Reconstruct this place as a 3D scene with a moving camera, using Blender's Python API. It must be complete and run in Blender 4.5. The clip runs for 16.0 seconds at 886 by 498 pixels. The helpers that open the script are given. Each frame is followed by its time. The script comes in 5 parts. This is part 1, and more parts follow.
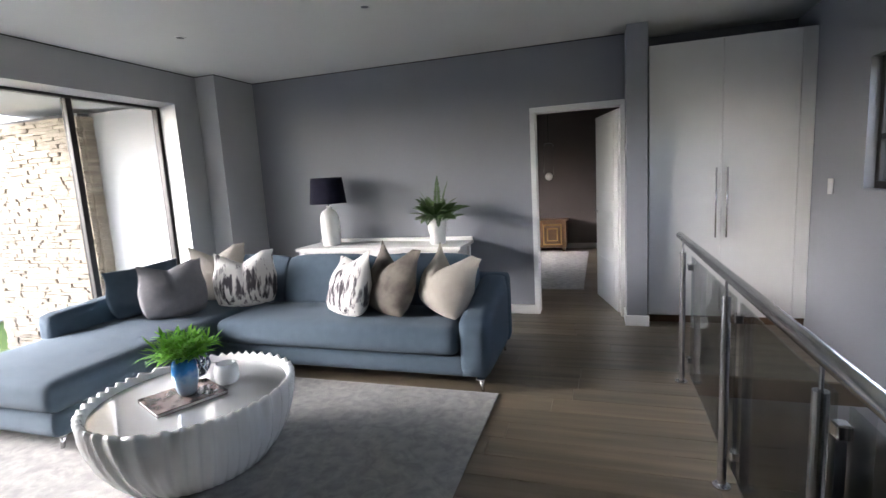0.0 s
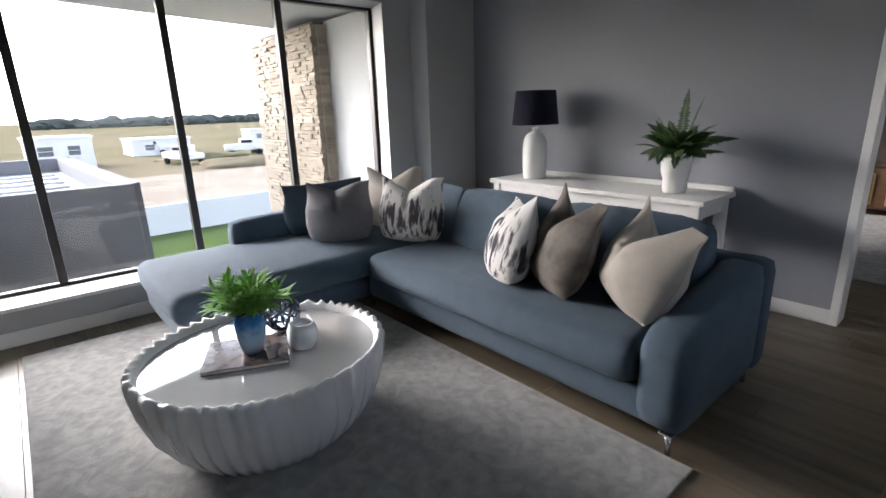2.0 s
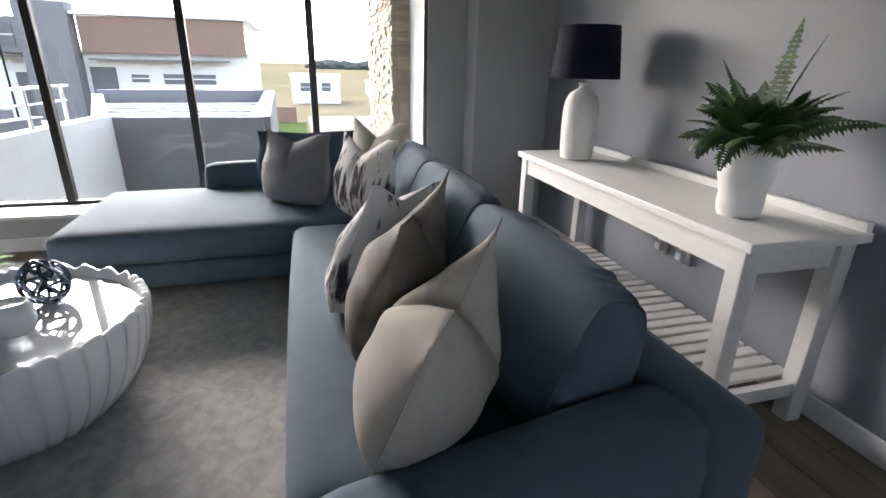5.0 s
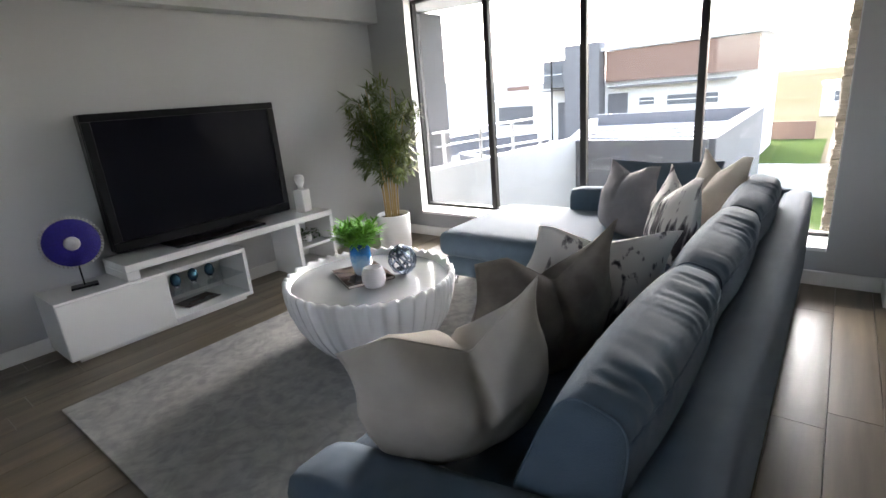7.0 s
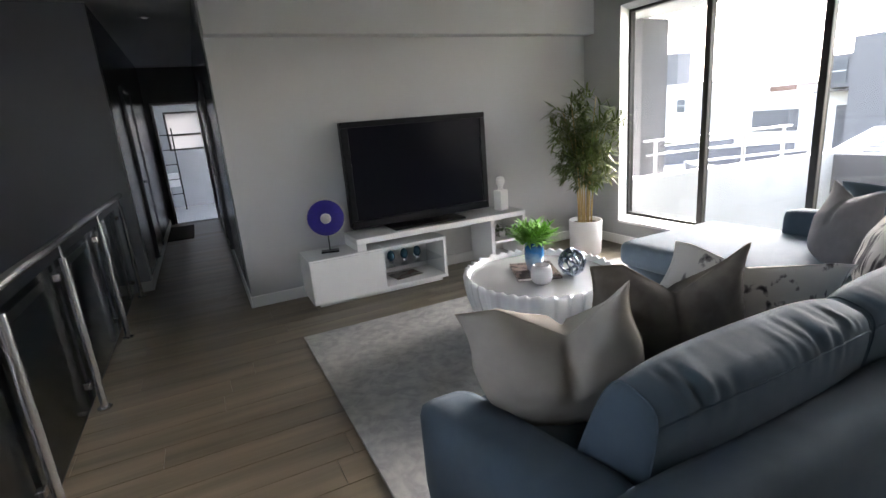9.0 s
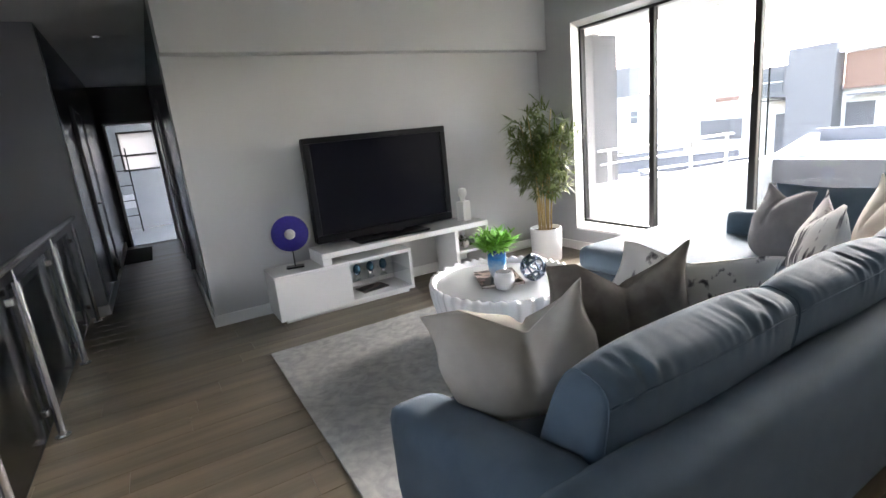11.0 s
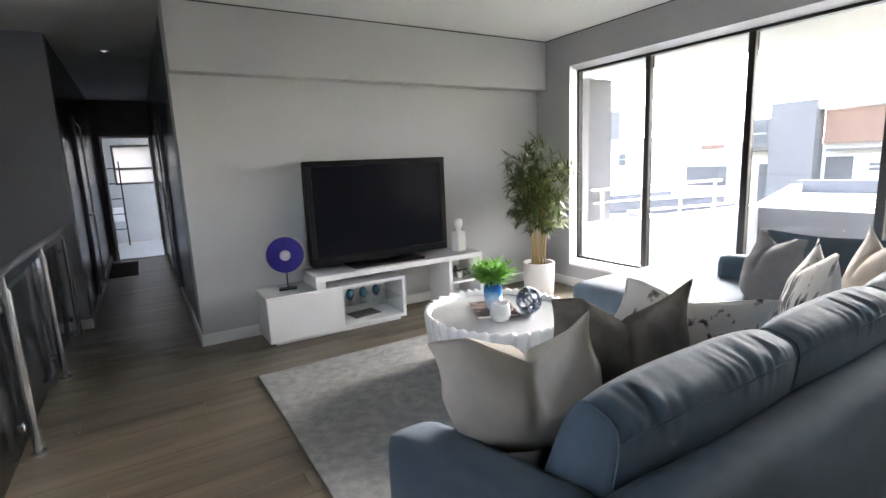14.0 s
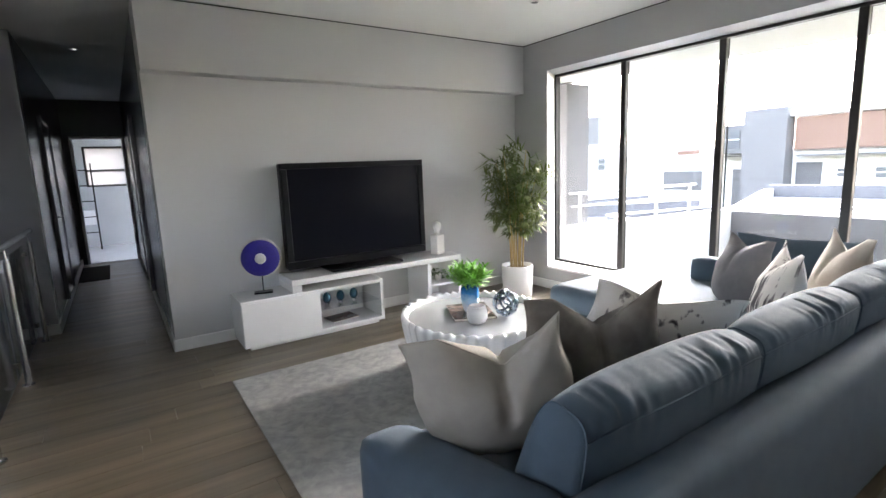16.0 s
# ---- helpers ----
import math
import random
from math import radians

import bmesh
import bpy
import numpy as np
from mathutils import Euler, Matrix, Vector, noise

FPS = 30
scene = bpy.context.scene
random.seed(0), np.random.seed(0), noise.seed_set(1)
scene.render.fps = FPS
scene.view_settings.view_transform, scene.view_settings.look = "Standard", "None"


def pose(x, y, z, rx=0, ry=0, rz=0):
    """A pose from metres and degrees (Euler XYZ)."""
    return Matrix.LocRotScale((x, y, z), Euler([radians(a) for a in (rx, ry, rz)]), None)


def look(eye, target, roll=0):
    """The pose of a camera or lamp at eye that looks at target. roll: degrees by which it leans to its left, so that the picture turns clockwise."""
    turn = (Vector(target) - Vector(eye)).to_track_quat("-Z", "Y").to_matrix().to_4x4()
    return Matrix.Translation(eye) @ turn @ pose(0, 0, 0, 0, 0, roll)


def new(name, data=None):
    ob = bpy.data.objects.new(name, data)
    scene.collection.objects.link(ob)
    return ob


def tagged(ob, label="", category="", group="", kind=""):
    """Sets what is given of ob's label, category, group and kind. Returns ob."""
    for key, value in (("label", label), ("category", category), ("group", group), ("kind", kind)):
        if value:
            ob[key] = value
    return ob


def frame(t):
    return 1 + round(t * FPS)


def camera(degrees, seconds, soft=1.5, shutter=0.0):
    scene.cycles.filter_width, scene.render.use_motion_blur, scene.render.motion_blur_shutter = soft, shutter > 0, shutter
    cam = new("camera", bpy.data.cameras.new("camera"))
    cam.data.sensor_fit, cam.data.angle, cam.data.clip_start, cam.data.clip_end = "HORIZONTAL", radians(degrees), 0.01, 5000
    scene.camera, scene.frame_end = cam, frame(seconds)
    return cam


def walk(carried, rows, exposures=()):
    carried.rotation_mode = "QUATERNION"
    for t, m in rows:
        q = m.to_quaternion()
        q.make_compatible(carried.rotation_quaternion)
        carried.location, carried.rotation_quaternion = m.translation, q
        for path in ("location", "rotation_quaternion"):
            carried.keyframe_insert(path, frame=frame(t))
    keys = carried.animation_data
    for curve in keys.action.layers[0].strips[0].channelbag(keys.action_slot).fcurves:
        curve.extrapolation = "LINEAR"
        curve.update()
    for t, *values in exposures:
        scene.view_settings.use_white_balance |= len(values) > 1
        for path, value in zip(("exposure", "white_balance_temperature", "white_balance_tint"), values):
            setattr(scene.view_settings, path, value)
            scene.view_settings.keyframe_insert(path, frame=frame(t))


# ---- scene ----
cam = camera(84.0, 16.0)
PATH = [
    (0, (0.269, 0.713, 1.475), (-0.342, 2.596, 1.189), -3.3),
    (0.5, (0.258, 1.046, 1.452), (-0.638, 2.806, 1.131), -2.0),
    (1, (0.212, 1.408, 1.427), (-0.768, 3.121, 1.098), -2.2),
    (1.5, (0.234, 1.745, 1.398), (-0.993, 3.268, 0.978), -2.0),
    (2, (0.218, 2.02, 1.411), (-1.247, 3.269, 0.868), -1.8),
    (2.5, (0.189, 2.32, 1.414), (-1.331, 3.48, 0.829), -2.5),
    (3, (0.272, 2.615, 1.386), (-1.425, 3.494, 0.796), -2.6),
    (3.2, (0.27, 2.74, 1.38), (-1.433, 3.593, 0.769), -2.6),
    (5.5, (0.115, 4.186, 1.316), (-1.723, 4.383, 0.553), 3.6),
    (6, (0.149, 4.46, 1.341), (-1.653, 4.101, 0.551), 1.9),
    (6.5, (0.098, 4.645, 1.36), (-1.637, 3.924, 0.673), -1.5),
    (7, (0.047, 4.846, 1.395), (-1.432, 3.632, 0.815), -4.9),
    (7.5, (0.075, 5.048, 1.418), (-1.022, 3.48, 0.838), -4.6),
    (8, (0.068, 5.087, 1.438), (-0.931, 3.447, 0.88), -5.1),
    (8.5, (0.096, 5.128, 1.458), (-0.757, 3.391, 0.954), -6.3),
    (9, (0.056, 5.249, 1.438), (-0.77, 3.499, 0.935), -4.7),
    (9.5, (0.019, 5.324, 1.452), (-0.84, 3.585, 0.964), -5.0),
    (12, (0.116, 5.312, 1.417), (-0.917, 3.651, 0.997), -4.3),
    (12.5, (0.11, 5.306, 1.449), (-0.918, 3.626, 1.101), -1.7),
    (13, (0.117, 5.309, 1.442), (-0.954, 3.658, 1.082), -2.1),
    (13.5, (0.121, 5.315, 1.441), (-0.963, 3.668, 1.103), -2.0),
    (14, (0.156, 5.298, 1.428), (-0.866, 3.614, 1.084), -2.5),
    (14.5, (0.156, 5.295, 1.425), (-0.848, 3.6, 1.078), -2.5),
    (15, (0.149, 5.297, 1.419), (-0.863, 3.605, 1.081), -2.5),
    (15.5, (0.124, 5.311, 1.439), (-0.916, 3.637, 1.101), -2.4),
    (16, (0.125, 5.31, 1.417), (-0.961, 3.664, 1.085), -2.2),
]
walk(cam, [(t, look(eye, target, roll)) for t, eye, target, roll in PATH],
     exposures=[(0.0, 4.45, 6350, 16), (1.0, 4.05, 6350, 16), (3.0, 3.75, 6500, 15), (5.5, 4.25, 6550, 15), (7.0, 4.55, 6650, 15), (9.0, 4.7, 6700, 15), (9.6, 4.95, 6700, 15), (12.0, 5.15, 6700, 15), (16.0, 5.2, 6700, 15)])

# ---------------------------------------------------------------- light
world = bpy.data.worlds.new("world")
scene.world = world
world.use_nodes = True
wn = world.node_tree
sky = wn.nodes.new("ShaderNodeTexSky")
sky.sky_type, sky.sun_disc = "NISHITA", False
sky.sun_elevation, sky.sun_rotation = radians(30), radians(-113)
sky.dust_density, sky.air_density = 2.0, 1.0
sky_sat = wn.nodes.new("ShaderNodeHueSaturation")
sky_sat.inputs["Saturation"].default_value = 0.55
wn.links.new(sky.outputs[0], sky_sat.inputs["Color"])
wn.links.new(sky_sat.outputs[0], wn.nodes["Background"].inputs[0])
wn.nodes["Background"].inputs[1].default_value = 0.15
sun_data = bpy.data.lights.new("sun", "SUN")
sun_data.energy, sun_data.angle, sun_data.color = 1.0, radians(45), (1.0, 0.985, 0.96)
sun = new("sun", sun_data)
sun.matrix_world = look((-14.7, -6.25, 9.2), (0, 0, 0))


stair_sky = bpy.data.lights.new("stair_window_light", "AREA")
stair_sky.shape, stair_sky.size, stair_sky.size_y, stair_sky.energy, stair_sky.color = "RECTANGLE", 1.75, 0.74, 0.12, (0.95, 0.98, 1.0)
new("stair_window_light", stair_sky).matrix_world = look((2.02, 3.84, 1.67), (0.0, 3.84, 1.40))


# ---------------------------------------------------------------- materials
def material(name, color, rough=0.6, metal=0.0, color2=None, scale=8.0, mix=0.5, bump=0.0, bump_scale=60.0,
             stretch=(1, 1, 1), spec=0.5, rand=0.0, coat=0.0, rough_var=0.0, fixed=False, center=0.5):
    """A painted, woven or stained surface: two tones by noise, a finer relief, a shift from piece to piece."""
    m = bpy.data.materials.new(name)
    m.use_nodes = True
    nt = m.node_tree
    b = nt.nodes["Principled BSDF"]
    b.inputs["Roughness"].default_value = rough
    b.inputs["Metallic"].default_value = metal
    b.inputs["Specular IOR Level"].default_value = spec
    b.inputs["Coat Weight"].default_value = coat
    tc = nt.nodes.new("ShaderNodeTexCoord")
    mp = nt.nodes.new("ShaderNodeMapping")
    mp.inputs["Scale"].default_value = stretch
    if fixed:
        geo = nt.nodes.new("ShaderNodeNewGeometry")
        shift = nt.nodes.new("ShaderNodeVectorMath")
        oi = nt.nodes.new("ShaderNodeObjectInfo")
        times = nt.nodes.new("ShaderNodeVectorMath")
        times.operation = "SCALE"
        times.inputs[0].default_value = (7.0, 3.0, 5.0)
        nt.links.new(oi.outputs["Random"], times.inputs["Scale"])
        nt.links.new(geo.outputs["Position"], shift.inputs[0])
        nt.links.new(times.outputs[0], shift.inputs[1])
        nt.links.new(shift.outputs[0], mp.inputs["Vector"])
    else:
        nt.links.new(tc.outputs["Object"], mp.inputs["Vector"])
    n1 = nt.nodes.new("ShaderNodeTexNoise")
    n1.inputs["Scale"].default_value, n1.inputs["Detail"].default_value = scale, 6.0
    nt.links.new(mp.outputs[0], n1.inputs["Vector"])
    ramp = nt.nodes.new("ShaderNodeValToRGB")
    c2 = color2 or tuple(c * 0.85 for c in color)
    ramp.color_ramp.elements[0].position, ramp.color_ramp.elements[1].position = center - mix / 2, center + mix / 2
    ramp.color_ramp.elements[0].color, ramp.color_ramp.elements[1].color = (*c2, 1), (*color, 1)
    nt.links.new(n1.outputs["Fac"], ramp.inputs[0])
    out = ramp.outputs[0]
    if rand:
        info = nt.nodes.new("ShaderNodeObjectInfo")
        hsv = nt.nodes.new("ShaderNodeHueSaturation")
        mr = nt.nodes.new("ShaderNodeMapRange")
        mr.inputs["To Min"].default_value, mr.inputs["To Max"].default_value = 1 - rand, 1 + rand
        nt.links.new(info.outputs["Random"], mr.inputs["Value"])
        nt.links.new(mr.outputs[0], hsv.inputs["Value"])
        nt.links.new(out, hsv.inputs["Color"])
        out = hsv.outputs[0]
    nt.links.new(out, b.inputs["Base Color"])
    if rough_var:
        mr2 = nt.nodes.new("ShaderNodeMapRange")
        mr2.inputs["To Min"].default_value, mr2.inputs["To Max"].default_value = rough - rough_var, rough + rough_var
        nt.links.new(n1.outputs["Fac"], mr2.inputs["Value"])
        nt.links.new(mr2.outputs[0], b.inputs["Roughness"])
    if bump:
        n2 = nt.nodes.new("ShaderNodeTexNoise")
        n2.inputs["Scale"].default_value, n2.inputs["Detail"].default_value = bump_scale, 4.0
        nt.links.new(mp.outputs[0], n2.inputs["Vector"])
        bp = nt.nodes.new("ShaderNodeBump")
        bp.inputs["Strength"].default_value, bp.inputs["Distance"].default_value = bump, 0.01
        nt.links.new(n2.outputs["Fac"], bp.inputs["Height"])
        nt.links.new(bp.outputs[0], b.inputs["Normal"])
    return m


def glass_material(name, tint=(1, 1, 1), rough=0.0, ior=1.45):
    """A thin clear pane: what lies behind shows, with a reflection that grows at a slant."""
    m = bpy.data.materials.new(name)
    m.use_nodes = True
    nt = m.node_tree
    nt.nodes.remove(nt.nodes["Principled BSDF"])
    tr = nt.nodes.new("ShaderNodeBsdfTransparent")
    tr.inputs[0].default_value = (*tint, 1)
    gl = nt.nodes.new("ShaderNodeBsdfGlossy")
    gl.inputs["Roughness"].default_value = rough
    lw = nt.nodes.new("ShaderNodeLayerWeight")
    lw.inputs["Blend"].default_value = 0.5
    pw = nt.nodes.new("ShaderNodeMath")
    pw.operation = "POWER"
    pw.inputs[1].default_value = 4.0
    fr = nt.nodes.new("ShaderNodeMath")
    fr.operation = "MULTIPLY_ADD"
    fr.inputs[1].default_value, fr.inputs[2].default_value = 0.75, (ior - 1) ** 2 / (ior + 1) ** 2
    nt.links.new(lw.outputs["Facing"], pw.inputs[0])
    nt.links.new(pw.outputs[0], fr.inputs[0])
    mx = nt.nodes.new("ShaderNodeMixShader")
    nt.links.new(fr.outputs[0], mx.inputs[0])
    nt.links.new(tr.outputs[0], mx.inputs[1])
    nt.links.new(gl.outputs[0], mx.inputs[2])
    nt.links.new(mx.outputs[0], nt.nodes["Material Output"].inputs[0])
    return m


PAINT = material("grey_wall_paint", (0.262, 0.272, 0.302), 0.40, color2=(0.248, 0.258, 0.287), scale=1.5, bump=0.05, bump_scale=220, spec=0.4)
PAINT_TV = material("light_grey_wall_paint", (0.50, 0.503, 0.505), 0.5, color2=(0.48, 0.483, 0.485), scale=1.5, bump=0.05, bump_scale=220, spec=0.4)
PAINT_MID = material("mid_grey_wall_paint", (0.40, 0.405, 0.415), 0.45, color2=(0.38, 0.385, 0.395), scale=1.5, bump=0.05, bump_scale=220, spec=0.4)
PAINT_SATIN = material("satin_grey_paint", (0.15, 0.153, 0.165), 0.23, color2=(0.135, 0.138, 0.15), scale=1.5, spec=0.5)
PAINT_BROWN = material("dark_brown_wall_paint", (0.085, 0.07, 0.066), 0.5, scale=1.5, bump=0.05, bump_scale=200)
SAND = material("pale_sand", (0.26, 0.23, 0.19), 0.95, color2=(0.20, 0.175, 0.14), scale=0.3, bump=0.3, bump_scale=2.0, spec=0.0)
CEIL = material("ceiling_paint", (0.72, 0.72, 0.71), 0.85, color2=(0.69, 0.69, 0.68), scale=1.2, bump=0.03, bump_scale=150)
TRIM = material("white_trim_paint", (0.76, 0.76, 0.75), 0.4, color2=(0.72, 0.72, 0.71), scale=5, bump=0.03)
WOOD = material("floor_planks", (0.218, 0.176, 0.122), 0.37, color2=(0.086, 0.069, 0.047), scale=2.2, mix=0.5, bump=0.10, spec=0.55,
                bump_scale=9, stretch=(0.35, 5, 5), rand=0.11, fixed=True)
wood_nt = WOOD.node_tree
wood_info = wood_nt.nodes.new("ShaderNodeObjectInfo")
wood_gloss = wood_nt.nodes.new("ShaderNodeMapRange")
wood_gloss.inputs["To Min"].default_value, wood_gloss.inputs["To Max"].default_value = 0.29, 0.39
wood_nt.links.new(wood_info.outputs["Random"], wood_gloss.inputs["Value"])
wood_nt.links.new(wood_gloss.outputs[0], wood_nt.nodes["Principled BSDF"].inputs["Roughness"])
GAP = material("floor_underlay", (0.09, 0.07, 0.054), 0.9)
RUG = material("rug_pile", (0.44, 0.437, 0.42), 0.95, color2=(0.36, 0.36, 0.352), scale=15.0, mix=0.25, bump=0.9, bump_scale=260, spec=0.1)
rn_ = RUG.node_tree
rbase = next(l for l in rn_.links if l.to_socket.name == "Base Color")
rug_from = rbase.from_socket
faded = rn_.nodes.new("ShaderNodeTexNoise")
faded.inputs["Scale"].default_value, faded.inputs["Detail"].default_value, faded.inputs["Distortion"].default_value = 7.5, 9.0, 2.2
fade_ramp = rn_.nodes.new("ShaderNodeValToRGB")
fade_ramp.color_ramp.elements[0].position, fade_ramp.color_ramp.elements[0].color = 0.42, (0.66, 0.66, 0.68, 1)
fade_ramp.color_ramp.elements[1].position, fade_ramp.color_ramp.elements[1].color = 0.56, (1.06, 1.05, 1.03, 1)
fade_mix = rn_.nodes.new("ShaderNodeMix")
fade_mix.data_type, fade_mix.blend_type = "RGBA", "MULTIPLY"
fade_mix.inputs["Factor"].default_value = 0.36
rug_tc = rn_.nodes.new("ShaderNodeTexCoord")
rn_.links.new(rug_tc.outputs["Object"], faded.inputs["Vector"])
rn_.links.new(faded.outputs["Fac"], fade_ramp.inputs[0])
rn_.links.new(rug_from, fade_mix.inputs["A"])
rn_.links.new(fade_ramp.outputs[0], fade_mix.inputs["B"])
rn_.links.new(fade_mix.outputs["Result"], rn_.nodes["Principled BSDF"].inputs["Base Color"])
BLUE = material("blue_upholstery", (0.068, 0.100, 0.134), 0.85, color2=(0.056, 0.084, 0.113), scale=14, bump=0.35, bump_scale=420, spec=0.25)
for sheen_in, sheen in (("Sheen Weight", 0.06), ("Sheen Roughness", 0.45)):
    BLUE.node_tree.nodes["Principled BSDF"].inputs[sheen_in].default_value = sheen
BEIGE = material("beige_linen", (0.40, 0.368, 0.325), 0.9, color2=(0.355, 0.328, 0.29), scale=20, bump=0.4, bump_scale=500, spec=0.2)
TAUPE = material("taupe_velvet", (0.20, 0.175, 0.15), 0.72, color2=(0.095, 0.082, 0.07), scale=8, mix=0.32, bump=0.3, bump_scale=300, spec=0.3)
GREYC = material("grey_linen", (0.19, 0.185, 0.195), 0.9, color2=(0.16, 0.158, 0.168), scale=25, bump=0.4, bump_scale=500, spec=0.2)
PATTERN = material("ink_pattern_linen", (0.60, 0.585, 0.56), 0.88, color2=(0.57, 0.555, 0.53), scale=10, bump=0.35, bump_scale=450, spec=0.2)
pt = PATTERN.node_tree
ptc = pt.nodes.new("ShaderNodeTexCoord")
pmap = pt.nodes.new("ShaderNodeMapping")
pmap.inputs["Scale"].default_value = (2.4, 2.4, 0.55)
pnoise = pt.nodes.new("ShaderNodeTexNoise")
pnoise.inputs["Scale"].default_value, pnoise.inputs["Detail"].default_value = 11.0, 7.0
psep = pt.nodes.new("ShaderNodeSeparateXYZ")
pshift = pt.nodes.new("ShaderNodeMath")
pshift.operation, pshift.inputs[1].default_value = "ADD", 0.075
pabs = pt.nodes.new("ShaderNodeMath")
pabs.operation = "ABSOLUTE"
pband = pt.nodes.new("ShaderNodeMapRange")
pband.inputs["From Max"].default_value = 0.19
pband.inputs["To Min"].default_value, pband.inputs["To Max"].default_value = 0.17, 0.0
padd = pt.nodes.new("ShaderNodeMath")
padd.operation = "ADD"
pramp = pt.nodes.new("ShaderNodeValToRGB")
pramp.color_ramp.elements[0].position, pramp.color_ramp.elements[0].color = 0.585, (0.60, 0.585, 0.56, 1)
pramp.color_ramp.elements[1].position, pramp.color_ramp.elements[1].color = 0.70, (0.055, 0.05, 0.058, 1)
pmid = pramp.color_ramp.elements.new(0.625)
pmid.color = (0.30, 0.285, 0.29, 1)
pt.links.new(ptc.outputs["Object"], pmap.inputs["Vector"])
pt.links.new(pmap.outputs[0], pnoise.inputs["Vector"])
pt.links.new(ptc.outputs["Object"], psep.inputs[0])
pt.links.new(psep.outputs["Z"], pshift.inputs[0])
pt.links.new(pshift.outputs[0], pabs.inputs[0])
pt.links.new(pabs.outputs[0], pband.inputs["Value"])
pt.links.new(pband.outputs[0], padd.inputs[0])
pt.links.new(pnoise.outputs["Fac"], padd.inputs[1])
pt.links.new(padd.outputs[0], pramp.inputs[0])
pt.links.new(pramp.outputs[0], pt.nodes["Principled BSDF"].inputs["Base Color"])
WHITEP = material("white_lacquer", (0.80, 0.80, 0.79), 0.22, color2=(0.77, 0.77, 0.76), scale=3, bump=0.02, coat=0.3)
WHITEW = material("white_painted_wood", (0.70, 0.69, 0.67), 0.42, color2=(0.63, 0.62, 0.60), scale=9, stretch=(0.5, 4, 4), bump=0.12, bump_scale=30)
GLOSSW = material("glossy_white_table", (0.86, 0.865, 0.865), 0.10, color2=(0.85, 0.85, 0.85), scale=4, bump=0.03, bump_scale=25, coat=0.6)
TABLETOP = material("polished_white_top", (0.55, 0.56, 0.58), 0.035, 0.3, color2=(0.53, 0.54, 0.56), scale=3, spec=1.0, coat=1.0)
CERAMIC = material("matt_white_ceramic", (0.78, 0.77, 0.75), 0.5, color2=(0.72, 0.71, 0.69), scale=6, bump=0.05)
BLACK = material("black_plastic", (0.008, 0.008, 0.009), 0.3, scale=3, bump=0.01, spec=0.16)
SCREEN = material("tv_screen", (0.006, 0.006, 0.009), 0.2, color2=(0.006, 0.006, 0.009), scale=1, spec=0.07)
SHADE = material("navy_lampshade", (0.010, 0.010, 0.026), 0.8, color2=(0.008, 0.008, 0.02), scale=30, bump=0.3, bump_scale=500, spec=0.2)
FRAME = material("dark_aluminium", (0.022, 0.020, 0.020), 0.45, color2=(0.016, 0.015, 0.015), scale=8, spec=0.4)
STEEL = material("brushed_steel", (0.62, 0.62, 0.63), 0.24, 1.0, color2=(0.55, 0.55, 0.56), scale=20, stretch=(1, 1, 0.1), bump=0.03)
GALV = material("galvanised_rail", (0.62, 0.62, 0.63), 0.4, 1.0, color2=(0.54, 0.54, 0.55), scale=20)
WINGLASS = material("tinted_house_glass", (0.11, 0.12, 0.135), 0.35, color2=(0.09, 0.10, 0.11), scale=0.6, spec=0.3)
CHROME = material("chrome", (0.75, 0.76, 0.78), 0.06, 1.0, scale=3)
BAND = material("blue_steel_band", (0.30, 0.36, 0.44), 0.12, 1.0, color2=(0.10, 0.13, 0.18), scale=18, mix=0.3)
STONE = material("ledge_stone", (0.46, 0.40, 0.32), 0.9, color2=(0.33, 0.28, 0.22), scale=9, bump=0.8, bump_scale=25, rand=0.22, spec=0.2, fixed=True)
RENDER_W = material("white_render", (0.62, 0.62, 0.615), 0.85, color2=(0.57, 0.57, 0.565), scale=2, bump=0.15, bump_scale=80)
RENDER_G = material("grey_render", (0.155, 0.157, 0.165), 0.85, color2=(0.138, 0.14, 0.148), scale=2, bump=0.15, bump_scale=80)
RENDER_D = material("dark_grey_render", (0.12, 0.122, 0.13), 0.85, color2=(0.108, 0.11, 0.117), scale=2)
# rust brown with the outdoor glare's washing-out mixed into the colour
RUST = material("rust_cladding", (0.20, 0.125, 0.095), 0.7, color2=(0.17, 0.105, 0.08), scale=6, stretch=(1, 1, 6))
ROOFM = material("roof_sheet", (0.22, 0.23, 0.25), 0.6, color2=(0.18, 0.19, 0.21), scale=3)
GRASS = material("lawn_grass", (0.075, 0.105, 0.035), 0.9, color2=(0.055, 0.08, 0.028), scale=3, bump=0.5, bump_scale=30, spec=0.0)
EARTH = material("bare_earth", (0.16, 0.135, 0.092), 0.95, color2=(0.115, 0.11, 0.065), scale=0.035, mix=0.25, bump=0.3, bump_scale=1.0, spec=0.0)
FOREST = material("far_trees", (0.085, 0.095, 0.09), 0.95, color2=(0.065, 0.075, 0.07), scale=0.2, spec=0.0)
LEAF = material("bamboo_leaf", (0.19, 0.24, 0.06), 0.45, color2=(0.05, 0.085, 0.02), scale=5, mix=0.6, rand=0.1)
LEAF_LIGHT = material("bright_leaf", (0.22, 0.54, 0.05), 0.65, color2=(0.11, 0.31, 0.025), scale=12, mix=0.5)
FERN = material("fern_leaf", (0.075, 0.14, 0.04), 0.55, color2=(0.035, 0.065, 0.022), scale=10, mix=0.5)
CANE = material("bamboo_cane", (0.42, 0.31, 0.13), 0.5, color2=(0.30, 0.21, 0.08), scale=6, stretch=(1, 1, 0.3))
